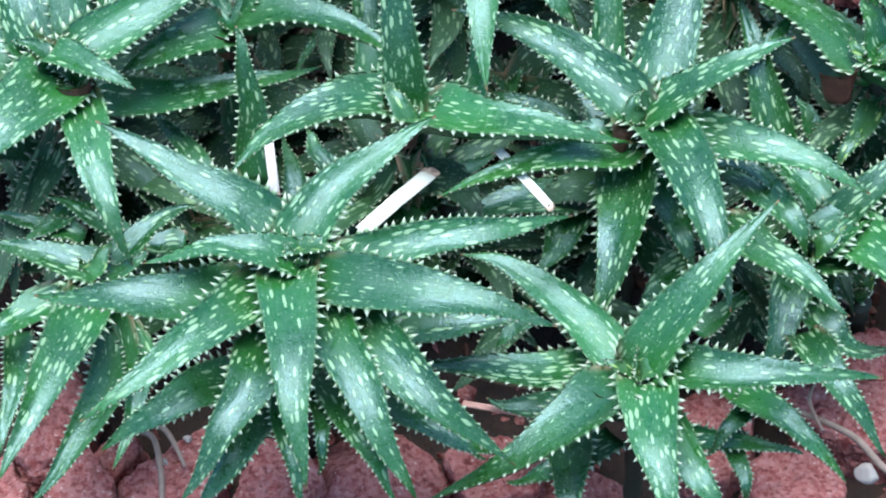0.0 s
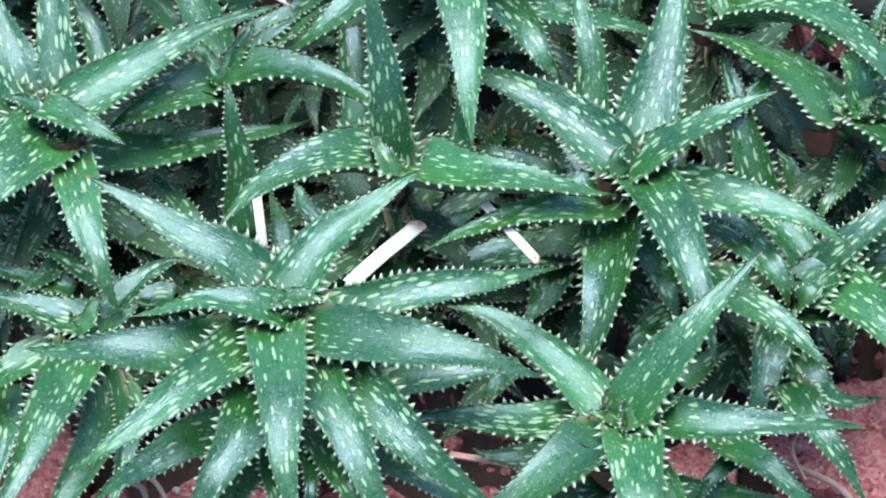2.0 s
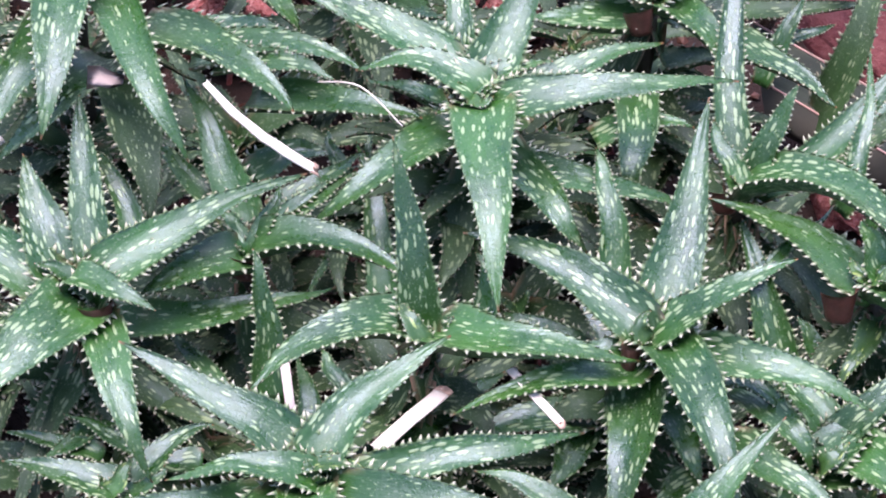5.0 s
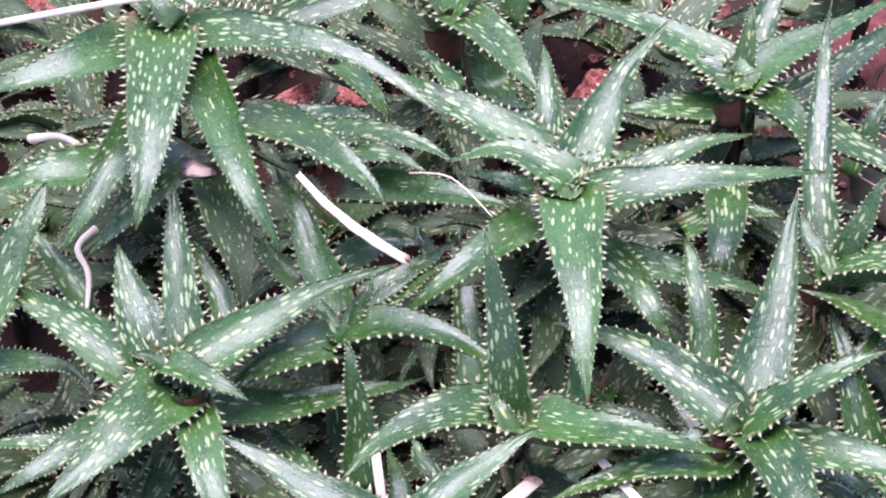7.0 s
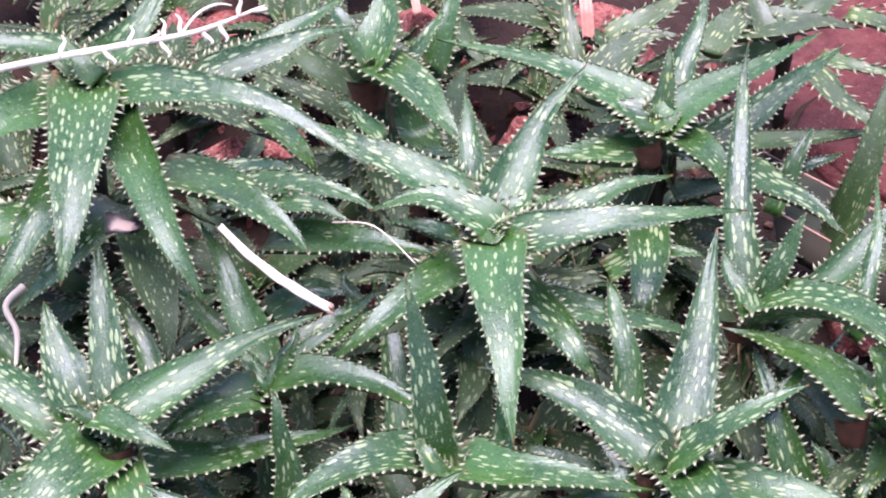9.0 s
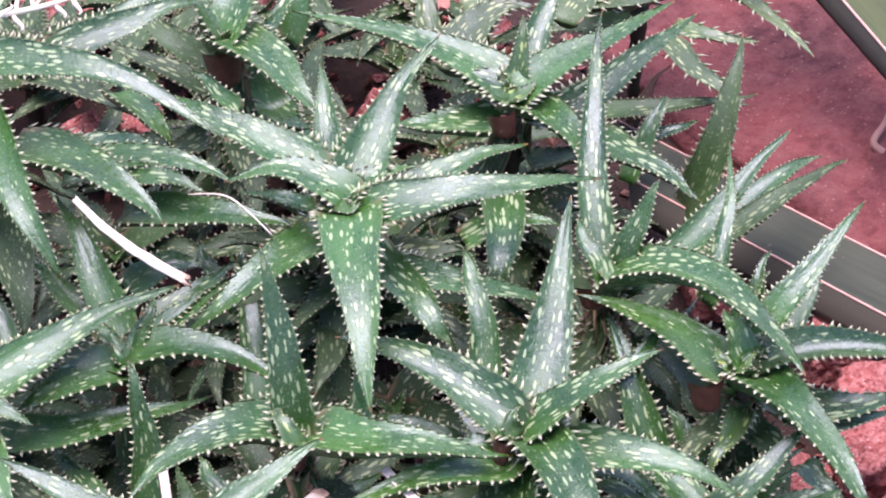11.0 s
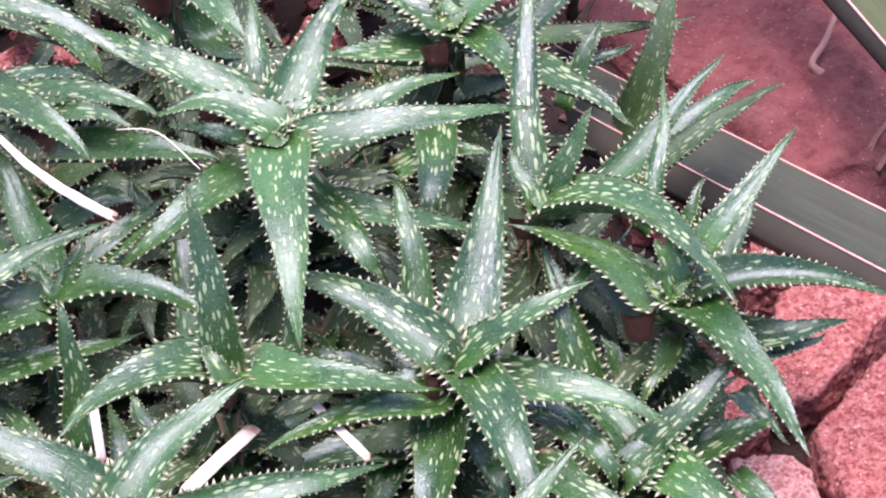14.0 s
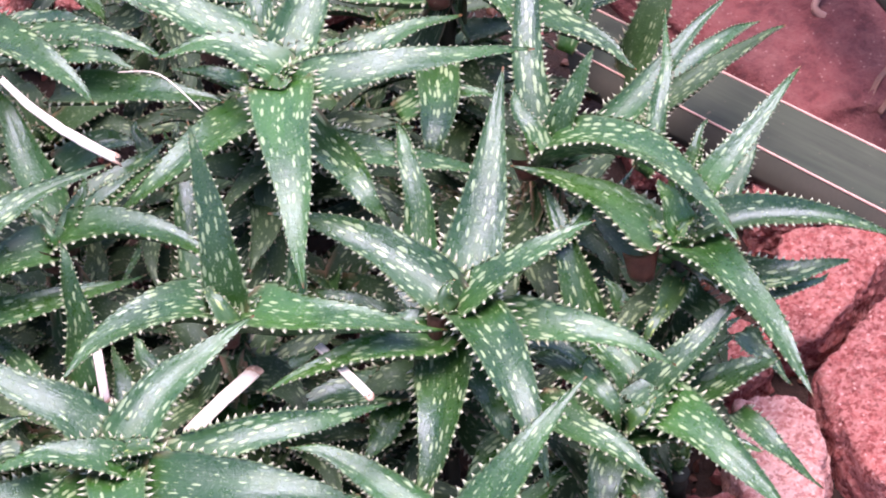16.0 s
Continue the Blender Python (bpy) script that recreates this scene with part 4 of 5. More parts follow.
leaf(plant, (0.015, 0.001, -0.017), heading=-69, reach=0.207, rise=-0.015, bow=-0.010, lag=0.037, arch=0.028, width=0.037, roll=9)
leaf(plant, (0.045, -0.047, -0.050), heading=-42, reach=0.146, rise=0.015, bow=-0.000, lag=0.012, arch=0.020, width=0.046, roll=-10)
leaf(plant, (0.081, -0.054, -0.074), heading=-15, reach=0.120, rise=0.018, bow=0.010, lag=0.003, arch=0.011, width=0.036)
leaf(plant, (0.098, -0.067, -0.069), heading=-20, reach=0.086, rise=0.016, bow=0.004, lag=0.008, arch=0.009, width=0.028)
leaf(plant, (-0.001, -0.077, -0.021), heading=-117, reach=0.114, rise=-0.025, bow=0.006, lag=0.004, arch=0.018, width=0.038, roll=-12)
leaf(plant, (0.029, -0.070, -0.059), heading=-129, reach=0.114, rise=-0.013, bow=0.015, lag=0.004, arch=0.025, width=0.042)
leaf(plant, (-0.017, -0.097, -0.059), heading=-174, reach=0.102, rise=-0.009, bow=0.009, lag=0.005, arch=0.022, width=0.038, roll=-21)
leaf(plant, (0.040, -0.090, -0.058), heading=-78, reach=0.121, rise=-0.012, bow=-0.001, lag=0.021, arch=0.023, width=0.046, roll=-25, skin_of=OLD_SHADED)
leaf(plant, (0.032, -0.246, -0.094), heading=98, reach=0.114, rise=0.064, bow=0.001, lag=0.011, arch=0.015, width=0.028)
leaf(plant, (0.064, -0.237, -0.083), heading=115, reach=0.098, rise=0.016, bow=-0.003, lag=0.014, arch=0.009, width=0.019)
leaf(plant, (-0.114, -0.208, -0.099), heading=62, reach=0.099, rise=0.058, bow=-0.001, lag=0.016, arch=0.014, width=0.034, roll=12)
leaf(plant, (-0.047, -0.149, -0.134), heading=129, reach=0.095, rise=0.016, bow=-0.001, lag=0.004, arch=0.009, width=0.019)
leaf(plant, (0.069, 0.013, -0.021), heading=23, reach=0.125, rise=0.005, bow=-0.002, lag=0.004, arch=0.005, width=0.026, roll=21)
leaf(plant, (-0.001, 0.024, -0.008), heading=175, reach=0.118, rise=0.004, bow=0.002, lag=-0.001, arch=0.012, width=0.025, roll=-8)
leaf(plant, (0.072, 0.048, -0.054), heading=34, reach=0.129, rise=0.017, bow=-0.010, lag=0.008, arch=0.010, width=0.025)
leaf(plant, (-0.003, 0.016, -0.017), heading=46, reach=0.093, rise=0.044, bow=-0.017, lag=-0.006, arch=0.008, width=0.034, roll=14)
leaf(plant, (0.015, -0.016, -0.001), heading=130, reach=0.043, rise=0.021, bow=0.004, lag=-0.002, arch=0.005, width=0.020, young=True)
leaf(plant, (0.007, -0.012, -0.003), heading=39, reach=0.022, rise=0.011, bow=0.001, lag=0.002, arch=0.002, width=0.020, young=True)
leaf(plant, (0.120, -0.078, -0.089), heading=-17, reach=0.121, rise=0.017, bow=-0.003, lag=0.012, arch=0.011, width=0.034)
undergrowth(plant, 70, 14)
# plant O
plant = aloe(-0.068, 1.529, 0.160)
leaf(plant, (-0.007, 0.005, -0.002), heading=-54, reach=0.122, rise=0.002, bow=0.003, lag=0.006, arch=0.010, width=0.050, roll=-10)
leaf(plant, (-0.004, -0.006, -0.008), heading=75, reach=0.088, rise=0.036, bow=-0.006, lag=-0.012, arch=0.007, width=0.046, roll=-23)
leaf(plant, (0.003, -0.007, -0.007), heading=121, reach=0.070, rise=0.029, bow=0.002, lag=-0.002, arch=0.006, width=0.030, roll=16)
leaf(plant, (0.003, -0.018, -0.049), heading=153, reach=0.110, rise=0.017, bow=0.006, lag=0.003, arch=0.010, width=0.03, roll=6, skin_of=OLD_SHADED)
leaf(plant, (-0.006, 0.012, -0.043), heading=136, reach=0.080, rise=0.015, bow=0.013, lag=-0.001, arch=0.009, width=0.029, roll=-13, skin_of=OLD_SHADED)
leaf(plant, (0.048, 0.066, -0.070), heading=73, reach=0.069, rise=0.039, bow=-0.003, lag=-0.008, arch=0.012, width=0.028, roll=-22)
leaf(plant, (0.003, 0.020, -0.050), heading=43, reach=0.070, rise=0.043, bow=-0.014, lag=-0.001, arch=0.013, width=0.026, roll=-15)
leaf(plant, (-0.086, 0.022, -0.073), heading=-55, reach=0.079, rise=-0.001, bow=-0.005, lag=0.019, arch=0.016, width=0.030, roll=-14)
leaf(plant, (-0.122, -0.046, -0.074), heading=-23, reach=0.090, rise=0.016, bow=0.013, lag=0.007, arch=0.009, width=0.035, roll=-7)
leaf(plant, (0.026, 0.004, -0.073), heading=-47, reach=0.055, rise=0.014, bow=-0.013, lag=0.011, arch=0.008, width=0.038, roll=-6)
sheath(plant, -0.069, 1.512, 0.147, 0.014, 0.030, -75, -14)
undergrowth(plant, 79, 14)
# plant Q
plant = aloe(0.227, 1.084, 0.120)
leaf(plant, (-0.002, -0.004, -0.007), heading=34, reach=0.092, rise=0.047, bow=-0.004, lag=0.003, arch=0.008, width=0.028, roll=10)
leaf(plant, (0.019, -0.004, -0.011), heading=24, reach=0.086, rise=0.004, bow=-0.001, lag=0.005, arch=0.003, width=0.041, roll=-12)
leaf(plant, (0.006, -0.007, -0.002), heading=126, reach=0.094, rise=0.005, bow=-0.009, lag=0.001, arch=0.004, width=0.032)
leaf(plant, (0.006, 0.002, -0.003), heading=-53, reach=0.128, rise=0.003, bow=-0.002, lag=-0.001, arch=0.015, width=0.040, roll=14)
leaf(plant, (-0.014, -0.025, 0.000), heading=38, reach=0.106, rise=0.005, bow=-0.000, lag=-0.006, arch=0.004, width=0.044, roll=-14)
leaf(plant, (-0.012, -0.009, -0.030), heading=-109, reach=0.078, rise=-0.022, bow=0.002, lag=0.004, arch=0.015, width=0.033)
leaf(plant, (-0.066, -0.008, 0.007), heading=-43, reach=0.102, rise=0.003, bow=-0.003, lag=0.003, arch=0.012, width=0.032)
leaf(plant, (-0.014, -0.060, -0.030), heading=-57, reach=0.086, rise=-0.026, bow=-0.008, lag=0.005, arch=0.018, width=0.026)
leaf(plant, (-0.074, -0.046, -0.050), heading=38, reach=0.069, rise=0.003, bow=0.001, lag=-0.005, arch=0.003, width=0.017)
leaf(plant, (-0.010, -0.027, 0.001), heading=29, reach=0.024, rise=0.016, bow=-0.003, lag=-0.002, arch=0.004, width=0.018, young=True)
leaf(plant, (-0.014, -0.021, -0.007), heading=-17, reach=0.093, rise=0.005, bow=0.003, lag=0.001, arch=0.004, width=0.032)
leaf(plant, (-0.002, -0.005, -0.040), heading=-38, reach=0.069, rise=-0.024, bow=-0.038, lag=0.006, arch=0.017, width=0.031)
leaf(plant, (-0.076, -0.009, -0.030), heading=-141, reach=0.045, rise=-0.013, bow=-0.000, lag=0.001, arch=0.009, width=0.032)
leaf(plant, (0.042, 0.094, 0.009), heading=-124, reach=0.062, rise=-0.012, bow=0.006, lag=0.012, arch=0.009, width=0.019, young=True)
leaf(plant, (0.015, 0.078, -0.030), heading=121, reach=0.040, rise=0.019, bow=0.001, lag=0.002, arch=0.002, width=0.023)
leaf(plant, (0.043, 0.121, -0.050), heading=-47, reach=0.054, rise=0.002, bow=-0.003, lag=-0.004, arch=0.002, width=0.021)
leaf(plant, (0.083, 0.090, -0.050), heading=-50, reach=0.048, rise=-0.013, bow=-0.005, lag=0.002, arch=0.009, width=0.020)
leaf(plant, (0.027, 0.083, -0.050), heading=17, reach=0.062, rise=0.002, bow=-0.008, lag=-0.005, arch=0.002, width=0.021)
leaf(plant, (0.067, 0.006, -0.030), heading=-44, reach=0.071, rise=-0.020, bow=-0.008, lag=0.001, arch=0.014, width=0.020)
undergrowth(plant, 81, 5)
# plant T
plant = aloe(-0.212, 1.053, 0.110)
leaf(plant, (0.014, -0.002, -0.002), heading=164, reach=0.087, rise=0.005, bow=-0.001, lag=0.002, arch=0.004, width=0.029)
leaf(plant, (0.026, 0.029, -0.012), heading=148, reach=0.073, rise=0.004, bow=-0.001, lag=0.002, arch=0.003, width=0.018)
leaf(plant, (0.006, -0.006, -0.001), heading=46, reach=0.077, rise=0.004, bow=0.007, lag=0.009, arch=0.003, width=0.024)
leaf(plant, (0.002, -0.013, -0.003), heading=-108, reach=0.142, rise=0.003, bow=0.004, lag=0.001, arch=0.016, width=0.037, roll=-7)
leaf(plant, (0.018, -0.022, -0.030), heading=-111, reach=0.131, rise=-0.000, bow=0.014, lag=0.007, arch=0.015, width=0.031)
leaf(plant, (0.025, -0.022, -0.030), heading=-94, reach=0.099, rise=0.000, bow=0.008, lag=0.003, arch=0.010, width=0.020)
leaf(plant, (-0.011, 0.075, -0.023), heading=-138, reach=0.052, rise=0.003, bow=0.005, lag=0.005, arch=0.006, width=0.021)
leaf(plant, (-0.049, -0.007, -0.050), heading=-93, reach=0.091, rise=-0.000, bow=0.004, lag=0.003, arch=0.009, width=0.019)
leaf(plant, (0.064, 0.091, -0.021), heading=126, reach=0.070, rise=0.003, bow=0.000, lag=0.005, arch=0.003, width=0.017)
leaf(plant, (-0.011, 0.044, -0.022), heading=164, reach=0.065, rise=0.004, bow=0.000, lag=0.004, arch=0.003, width=0.017)
leaf(plant, (-0.003, -0.006, 0.000), heading=58, reach=0.025, rise=0.015, bow=-0.003, lag=0.000, arch=0.004, width=0.016, young=True)
leaf(plant, (-0.004, -0.000, -0.005), heading=12, reach=0.037, rise=0.021, bow=-0.010, lag=0.005, arch=0.005, width=0.019)
leaf(plant, (-0.028, -0.001, -0.022), heading=-142, reach=0.055, rise=0.003, bow=0.005, lag=0.005, arch=0.003, width=0.027)
leaf(plant, (0.051, 0.043, -0.030), heading=171, reach=0.046, rise=0.002, bow=0.002, lag=0.001, arch=0.002, width=0.028)
leaf(plant, (-0.033, 0.109, -0.050), heading=-178, reach=0.036, rise=0.002, bow=0.011, lag=-0.001, arch=0.002, width=0.025)
undergrowth(plant, 84, 5)
# plant N
plant = aloe(0.004, 1.129, 0.100)
leaf(plant, (-0.067, -0.035, -0.002), heading=33, reach=0.111, rise=0.005, bow=-0.007, lag=0.003, arch=0.005, width=0.036, roll=13)
leaf(plant, (0.085, 0.001, -0.012), heading=-166, reach=0.093, rise=0.005, bow=-0.003, lag=0.004, arch=0.004, width=0.033)
leaf(plant, (0.080, 0.020, -0.021), heading=-110, reach=0.081, rise=0.004, bow=0.004, lag=0.003, arch=0.003, width=0.038)
leaf(plant, (-0.092, -0.038, -0.011), heading=100, reach=0.088, rise=0.004, bow=-0.002, lag=0.000, arch=0.003, width=0.023)
leaf(plant, (-0.071, -0.011, 0.019), heading=114, reach=0.044, rise=0.002, bow=0.003, lag=0.006, arch=0.002, width=0.016)
leaf(plant, (-0.009, 0.205, 0.008), heading=-93, reach=0.117, rise=0.002, bow=0.009, lag=0.009, arch=0.010, width=0.048, roll=-23, skin_of=OLD_SHADED)
leaf(plant, (-0.054, 0.097, -0.027), heading=98, reach=0.116, rise=0.051, bow=-0.006, lag=-0.000, arch=0.009, width=0.025)
leaf(plant, (-0.068, 0.181, -0.007), heading=84, reach=0.053, rise=0.024, bow=-0.002, lag=-0.000, arch=0.005, width=0.012)
leaf(plant, (-0.070, 0.182, -0.030), heading=-116, reach=0.077, rise=0.002, bow=-0.003, lag=-0.010, arch=0.002, width=0.018)
leaf(plant, (0.051, -0.098, -0.001), heading=-140, reach=0.033, rise=-0.007, bow=0.000, lag=0.005, arch=0.006, width=0.016)
leaf(plant, (0.096, -0.173, -0.021), heading=-163, reach=0.068, rise=-0.016, bow=0.014, lag=0.010, arch=0.012, width=0.026)
leaf(plant, (-0.022, -0.133, -0.021), heading=-48, reach=0.062, rise=-0.014, bow=-0.010, lag=0.011, arch=0.011, width=0.024)
leaf(plant, (0.071, -0.130, -0.040), heading=-177, reach=0.051, rise=0.002, bow=0.010, lag=-0.001, arch=0.002, width=0.027)
leaf(plant, (0.065, 0.253, -0.030), heading=-2, reach=0.040, rise=0.001, bow=0.004, lag=-0.004, arch=0.001, width=0.036)
leaf(plant, (0.198, 0.171, -0.040), heading=-129, reach=0.041, rise=0.001, bow=0.003, lag=0.005, arch=0.001, width=0.032)
leaf(plant, (-0.043, 0.425, -0.021), heading=-50, reach=0.065, rise=0.003, bow=-0.016, lag=0.013, arch=0.002, width=0.034)
leaf(plant, (-0.125, 0.122, 0.029), heading=44, reach=0.077, rise=0.004, bow=-0.000, lag=0.005, arch=0.003, width=0.022)
leaf(plant, (-0.125, 0.141, 0.028), heading=41, reach=0.080, rise=0.004, bow=-0.003, lag=0.001, arch=0.003, width=0.025)
leaf(plant, (-0.078, 0.179, 0.015), heading=108, reach=0.038, rise=0.017, bow=0.002, lag=0.000, arch=0.004, width=0.015)
leaf(plant, (-0.141, 0.194, 0.009), heading=14, reach=0.055, rise=0.003, bow=0.011, lag=0.008, arch=0.002, width=0.027)
undergrowth(plant, 78, 14)
# plant P
plant = aloe(0.252, 1.646, 0.090)
leaf(plant, (0.047, 0.006, -0.002), heading=-52, reach=0.122, rise=0.005, bow=0.009, lag=-0.010, arch=0.004, width=0.022, skin_of=PALE)
leaf(plant, (0.009, -0.056, -0.002), heading=-55, reach=0.100, rise=0.002, bow=-0.010, lag=0.016, arch=0.008, width=0.021, skin_of=PALE)
leaf(plant, (0.021, -0.042, -0.001), heading=-23, reach=0.068, rise=0.003, bow=-0.007, lag=0.004, arch=0.002, width=0.018, skin_of=PALE)
leaf(plant, (-0.139, -0.086, -0.001), heading=64, reach=0.114, rise=0.004, bow=0.010, lag=-0.001, arch=0.003, width=0.031, skin_of=PALE)
leaf(plant, (-0.040, -0.007, -0.003), heading=-2, reach=0.097, rise=0.003, bow=-0.005, lag=-0.006, arch=0.010, width=0.045, skin_of=PALE)
leaf(plant, (-0.062, -0.035, -0.001), heading=50, reach=0.096, rise=0.003, bow=0.004, lag=-0.000, arch=0.003, width=0.033, skin_of=PALE)
leaf(plant, (-0.011, -0.030, -0.007), heading=104, reach=0.071, rise=0.027, bow=0.004, lag=-0.004, arch=0.006, width=0.024, skin_of=PALE)
leaf(plant, (-0.167, -0.043, -0.007), heading=94, reach=0.070, rise=0.026, bow=-0.000, lag=-0.004, arch=0.006, width=0.020, skin_of=PALE)
leaf(plant, (0.008, -0.002, -0.002), heading=40, reach=0.090, rise=0.004, bow=-0.000, lag=-0.007, arch=0.003, width=0.030, skin_of=PALE)
leaf(plant, (-0.153, -0.096, 0.009), heading=44, reach=0.094, rise=0.004, bow=0.018, lag=0.009, arch=0.003, width=0.039, skin_of=PALE)
leaf(plant, (-0.139, -0.020, -0.003), heading=41, reach=0.089, rise=0.003, bow=-0.008, lag=-0.007, arch=0.008, width=0.036, skin_of=PALE)
undergrowth(plant, 80, 5)

# small, low rosettes that fill the shade under the large ones
dice = random.Random(77)
for row in range(9):
    for column in range(10):
        x, y = -0.56 + 0.105 * column + dice.uniform(-0.03, 0.03), 1.12 + 0.10 * row + dice.uniform(-0.03, 0.03)
        if inside(x + 0.03, y - 0.02) and math.hypot(x + 0.17, y - 1.53) > 0.06:
            plant = aloe(x, y, dice.uniform(0.035, 0.070), "small low spotted aloe in the shade of larger ones", "small aloes in the shade")
            undergrowth(plant, 300 + 10 * row + column, 9, (0.7, 1.0))


# ---- agave at the edge of the bed ----
def blade(plant, far, near, keel, mat=None):
    """A thick grey-green strap leaf. far, near: the two horny margins, keel: the ridge of its back, each from the outer end to the root."""
    top, back, line = bmesh.new(), bmesh.new(), bmesh.new()
    rows, under, rails = [], [], ([], [])
    ends = [[Vector(p) for p in edge] for edge in (far, near, keel)]
    for i in range(25):
        s = i / 24
        a, b, k = (p.lerp(q, s) + Vector((0, 0, -0.010 * s * (1 - s))) for p, q in ends)
        dip = (k - (a + b) / 2).normalized() * (a - b).length * 0.10
        rows.append([top.verts.new(a.lerp(b, u) + dip * 4 * u * (1 - u) * (1 + 0.2 * noise.noise(Vector((9 * s, u, 1))))) for u in (0, 0.15, 0.35, 0.5, 0.65, 0.85, 1)])
        bulge = (b - a) * 0.06
        under.append([back.verts.new(p) for p in (b, b.lerp(k, 0.3) + bulge, b.lerp(k, 0.7) + bulge, k, k.lerp(a, 0.5), a)])
        way = (ends[0][1] - ends[0][0]).normalized()
        for rail, v, out in zip(rails, (a, b), ((a - b).normalized(), (b - a).normalized())):
            r = 0.0012 + 0.0018 * max(0.0, noise.noise(v * 60) - 0.30)
            up = out.cross(way).normalized()
            rail.append([line.verts.new(v + r * (math.cos(t) * out + math.sin(t) * up)) for t in (math.tau * n / 6 for n in range(6))])
    for p, q in zip(rows, rows[1:]):
        for n in range(6):
            top.faces.new((p[n], p[n + 1], q[n + 1], q[n]))
    for p, q in zip(under, under[1:]):
        for n in range(5):
            back.faces.new((p[n], p[n + 1], q[n + 1], q[n]))
    for rail in rails:
        for p, q in zip(rail, rail[1:]):
            for n in range(6):
                line.faces.new((p[n], p[(n + 1) % 6], q[(n + 1) % 6], q[n]))
    ob = part("leaf", top, mat or BLADE, plant)
    part("back", back, BACK, ob, "darker olive back of the leaf")
    part("margin", line, MARGIN, ob, "pale pinkish horny margin")
    return ob


agave = tagged(new("agave_plant"), "large agave with smooth grey-green strap leaves and pale margins", "agave plant")
blade(agave, ((0.225, 1.534, 0.055), (0.661, 1.160, 0.055)), ((0.226, 1.477, 0.050), (0.639, 1.113, 0.050)), ((0.230, 1.451, 0.030), (0.641, 1.100, 0.030)))
blade(agave, ((0.385, 1.710, 0.125), (0.632, 1.140, 0.125)), ((0.360, 1.690, 0.120), (0.594, 1.100, 0.120)), ((0.338, 1.727, 0.100), (0.615, 1.055, 0.100)), FRESH_BLADE)
bm = boulder((0.07, 0.07, 0.09), 91, 4, 3)
core = part("core", bm, BLADE, agave)
core.location = (0.71, 0.98, 0.03)


# ---- dry bits ----
def straw(points, width, label, mat=STRAW, narrow=1.0):
    ob = tagged(part("straw", strip(points, width, 0.0012, 0.12, 0.12, narrow), mat), label, "straw", "dry straw on the leaves")
    a, b = Vector(points[-2]), Vector(points[-1])
    way = (b - a).normalized()
    part("torn_end", strip((b - way * 0.0012 + Vector((0, 0, 0.0002)), b + way * 0.0010), width * 1.02, 0.0014, 0.12, 0.5), TORN, ob, "tan torn end")
    return ob


straw(((-0.051, 1.070, 0.128), (-0.030, 1.0895, 0.134), (-0.009, 1.108, 0.138)), 0.0098, "short flat pale straw lying on the aloe leaves")
straw(((0.031, 1.105, 0.163), (0.061, 1.064, 0.160)), 0.0058, "short narrow pale straw between aloe leaves")
straw(((-0.158, 1.255, 0.262), (-0.141, 1.243, 0.248), (-0.1215, 1.236, 0.232), (-0.106, 1.234, 0.219), (-0.090, 1.234, 0.205)), 0.0084, "long bent pale straw lying across the aloes", narrow=0.5)
straw(((-0.111, 1.155, 0.128), (-0.104, 1.105, 0.120)), 0.0060, "short pinkish straw stuck between aloe leaves", PAPER)
straw(((0.010, 1.000, 0.050), (0.030, 0.993, 0.054), (0.053, 0.991, 0.050)), 0.0040, "thin curved brownish straw low between leaves", WITHERED)

bm = tube(((-0.40, 1.390, 0.26), (-0.295, 1.402, 0.275), (-0.228, 1.415, 0.278), (-0.179, 1.426, 0.279), (-0.134, 1.456, 0.275)), (0.0026, 0.0025, 0.0023, 0.0018, 0.0009))
stalk = tagged(part("flower_stalk", bm, STRAW), "dry bleached flower stalk with curled bracts lying on an aloe", "flower stalk")
bends = ((-0.269, 0.2, 1.0), (-0.255, 0.9, 0.2), (-0.224, 0.2, 1.0), (-0.203, 0.5, -0.9), (-0.200, -0.1, 1.0), (-0.189, -0.2, 1.1), (-0.176, 0.6, -0.8), (-0.164, 0.4, -1.0), (-0.151, 0.0, 1.0), (-0.142, 0.9, 0.1), (-0.240, 0.5, -0.6), (-0.212, 0.7, 0.6))
for x, along, over in bends:
    s = (x + 0.29) / 0.155
    p = Vector((x, 1.402 + 0.020 * s + 0.030 * s ** 3, 0.278))
    d = Vector((along, 0.75 * over, 0.66 * over)).normalized()
    n = 0.010 + 0.004 * abs(over)
    line = (p, p + d * n * 0.35, p + d * n * 0.75 + Vector((0.0016, 0, 0)), p + d * n + Vector((-0.0012, 0, 0.001)))
    part("bract", tube(line, (0.0012, 0.0019, 0.0012, 0.0003), 6), STRAW, stalk)
branch = ((-0.190, 1.421, 0.279), (-0.178, 1.436, 0.286), (-0.165, 1.443, 0.288), (-0.155, 1.444, 0.286))
part("branch", tube(branch, (0.0010, 0.0011, 0.0009, 0.0004), 6), STRAW, stalk)

wisp = "thin dry pinkish flower stem lying among the leaves"
ob = tagged(part("dry_twig", tube(((-0.342, 1.358, 0.195), (-0.324, 1.357, 0.197), (-0.308, 1.347, 0.194), (-0.298, 1.332, 0.186)), (0.0036, 0.0025, 0.0023, 0.0018)), STRAW), wisp, "dry twig", "dry twigs")
bm = boulder((0.005, 0.004, 0.004), 71, 3, 2)
knob = part("knob", bm, STRAW, ob)
knob.location = (-0.343, 1.358, 0.195)
tagged(part("dry_twig", tube(((-0.304, 1.329, 0.138), (-0.315, 1.313, 0.136), (-0.306, 1.292, 0.132), (-0.305, 1.266, 0.126)), (0.0032, 0.0022, 0.0021, 0.0014)), STRAW), wisp, "dry twig", "dry twigs")
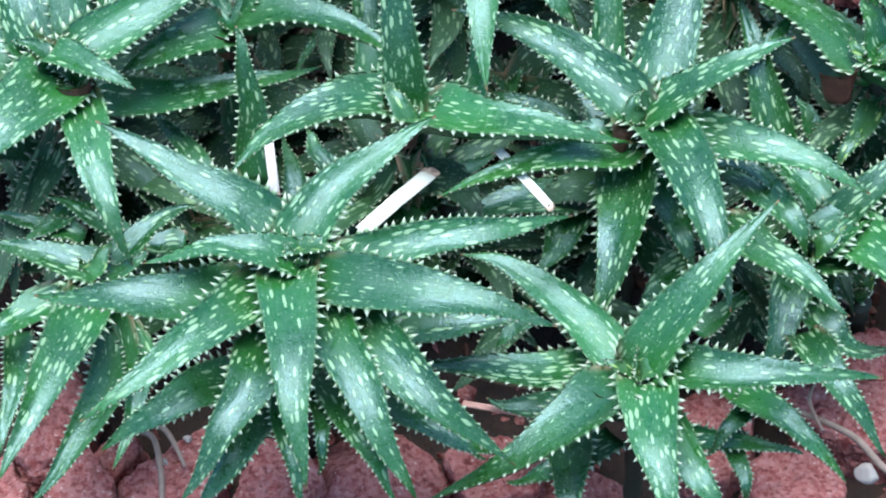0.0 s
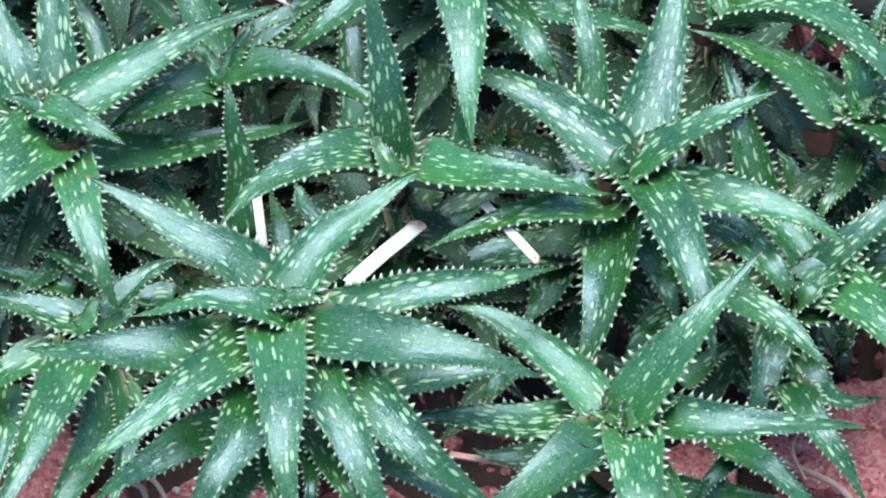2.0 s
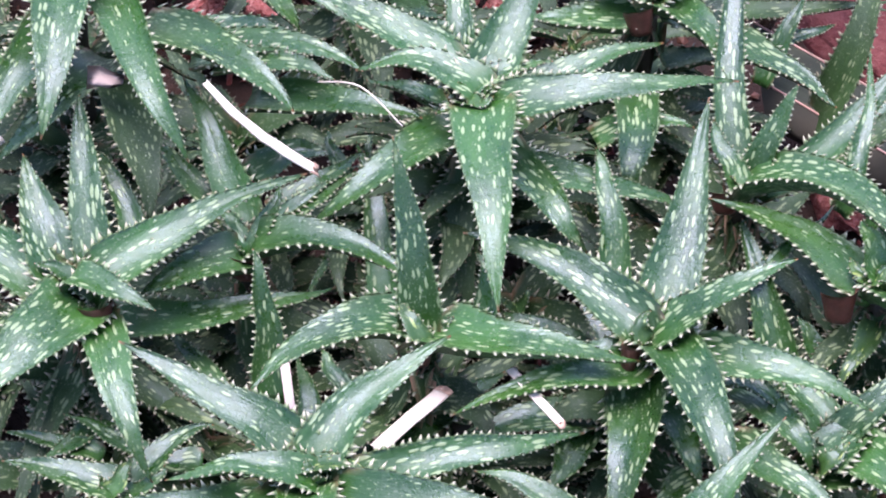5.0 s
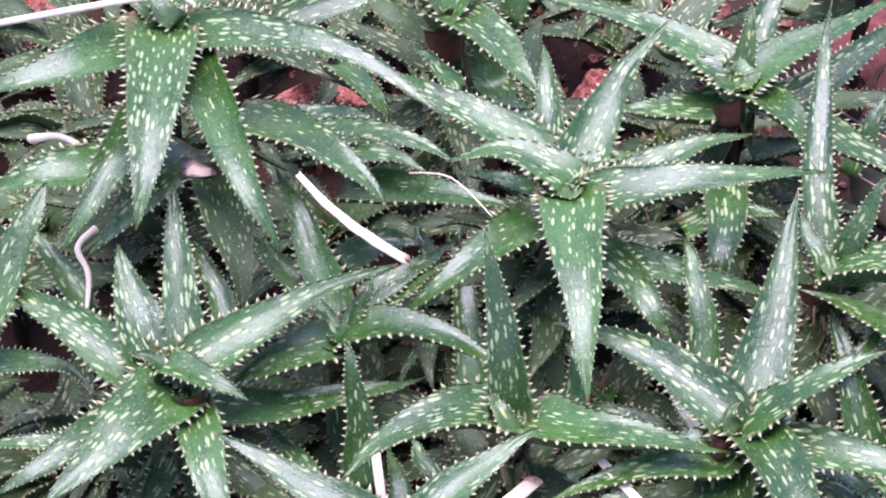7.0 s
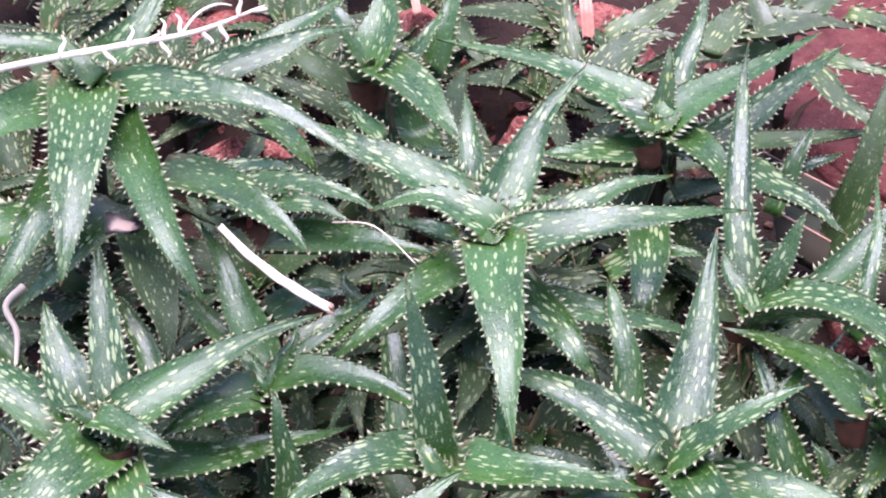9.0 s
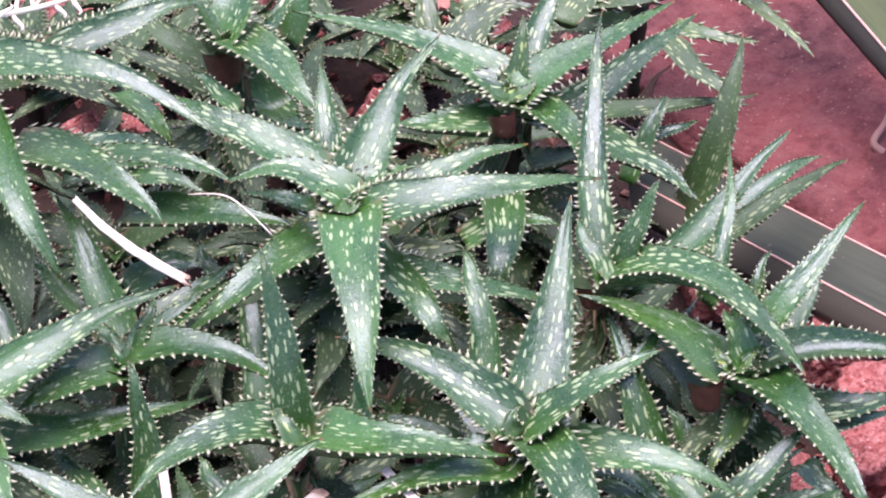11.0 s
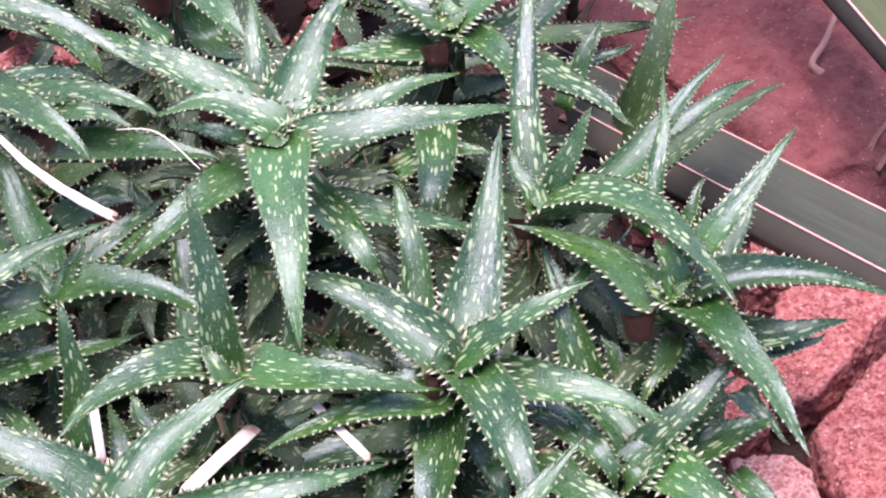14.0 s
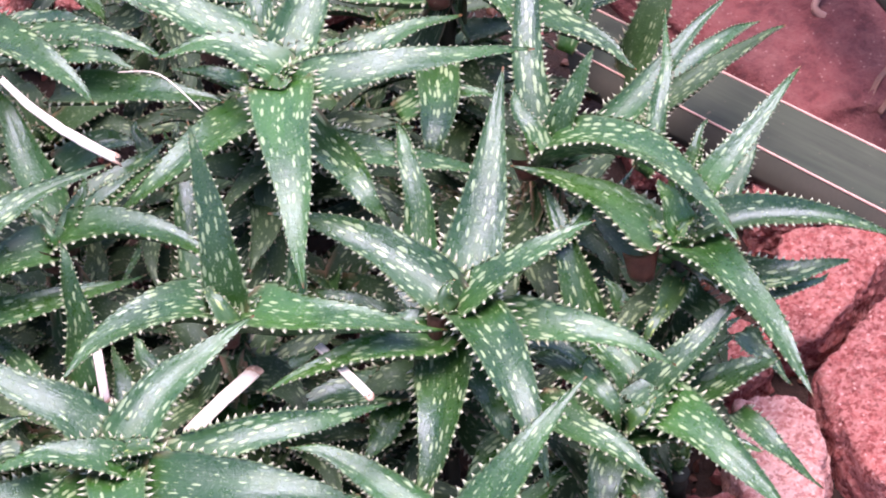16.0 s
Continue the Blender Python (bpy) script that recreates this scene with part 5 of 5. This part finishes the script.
tagged(part("dry_thread", tube(((-0.090, 1.320, 0.200), (-0.062, 1.303, 0.212), (-0.035, 1.275, 0.204)), (0.0005, 0.0006, 0.0004), 5), STRAW), "fine pale dry thread lying on a leaf", "dry thread")
tagged(part("dry_twig", tube(((0.448, 1.574, 0.040), (0.436, 1.551, 0.030), (0.424, 1.535, 0.022), (0.431, 1.529, 0.016)), (0.0024, 0.0026, 0.0030, 0.0040)), HUSKY), "dry pale twig lying on the red slab", "twig")
for x, y, far, bend in ((0.448, 1.440, 0.055, 0.010), (0.458, 1.432, 0.065, 0.016), (0.468, 1.438, 0.060, 0.004), (0.476, 1.425, 0.050, 0.018)):
    line = ((x, y, 0.006), (x + 0.004 + bend, y + far * 0.4, 0.012), (x + 0.022 + bend, y + far * 0.8, 0.012), (x + 0.040, y + far, 0.005))
    tagged(part("dry_leaf_strip", strip(line, 0.0042, 0.0010, 0.3), HUSK), "curled dry brown leaf strip on the slab", "dry leaf", "dry brown strips")

bm = bmesh.new()
sheet = [[bm.verts.new((-0.223 + 0.011 * u, 1.285 + 0.008 * v, 0.235 + 0.006 * noise.noise(Vector((u * 1.3, v * 1.3, 2)))  - 0.003 * u * v)) for u in (-1.1, -0.4, 0.3, 1)] for v in (-0.7, -0.1, 0.5, 1.1)]
for a, b in zip(sheet, sheet[1:]):
    for k in range(3):
        bm.faces.new((a[k], a[k + 1], b[k + 1], b[k]))
bmesh.ops.solidify(bm, geom=bm.faces[:], thickness=0.0006)
tagged(part("papery_scrap", bm, PAPER), "crumpled grey papery scrap caught on a leaf", "dry scrap")

roots = "grey dry root lying on the red rocks"
tagged(part("dry_root", tube(((-0.187, 0.996, 0.027), (-0.177, 0.986, 0.031), (-0.171, 0.954, 0.027), (-0.172, 0.92, 0.021)), (0.0022, 0.0020, 0.0019, 0.0015)), ROOT), roots, "root", "dry roots")
tagged(part("dry_root", tube(((-0.190, 0.998, 0.029), (-0.181, 0.999, 0.035), (-0.169, 0.990, 0.033), (-0.158, 0.970, 0.027)), (0.0036, 0.0030, 0.0018, 0.0012)), ROOT), roots, "root", "dry roots")
tagged(part("dry_root", tube(((0.215, 1.010, 0.029), (0.246, 0.989, 0.033), (0.265, 0.967, 0.029), (0.29, 0.95, 0.023)), (0.0017, 0.0022, 0.0022, 0.0016)), ROOT), roots, "root", "dry roots")
tagged(part("dry_root", tube(((0.227, 1.027, 0.035), (0.222, 1.011, 0.037), (0.229, 0.992, 0.033)), (0.0012, 0.0014, 0.001)), ROOT), roots, "root", "dry roots")
for x, y, s in ((-0.158, 0.992, 0.003), (0.255, 0.967, 0.008), (-0.172, 0.975, 0.0035)):
    ob = tagged(part("pebble", boulder((s, s * 0.85, s * 0.8), int(900 * s), 4, 3), PEBBLE), "small pale rounded pebble among the rocks", "pebble", "pebbles")
    ob.location = (x, y, 0.024)

# withered pink petals and leaf tips at the far side of the bed
withered = "withered pinkish papery leaf tip among the plants"
tagged(part("withered_leaf", strip(((0.095, 1.655, 0.120), (0.096, 1.634, 0.115), (0.097, 1.621, 0.100)), 0.0095, 0.0010, 0.35, 0.5), WITHERED), withered, "dry leaf", "withered leaf tips")
tagged(part("withered_leaf", strip(((0.324, 1.635, 0.110), (0.337, 1.623, 0.112), (0.358, 1.634, 0.108)), 0.0070, 0.0010, 0.45, 0.6), WITHERED), withered, "dry leaf", "withered leaf tips")
tagged(part("withered_leaf", strip(((-0.036, 1.654, 0.120), (-0.033, 1.637, 0.112)), 0.0065, 0.0010, 0.35, 0.5), WITHERED), withered, "dry leaf", "withered leaf tips")
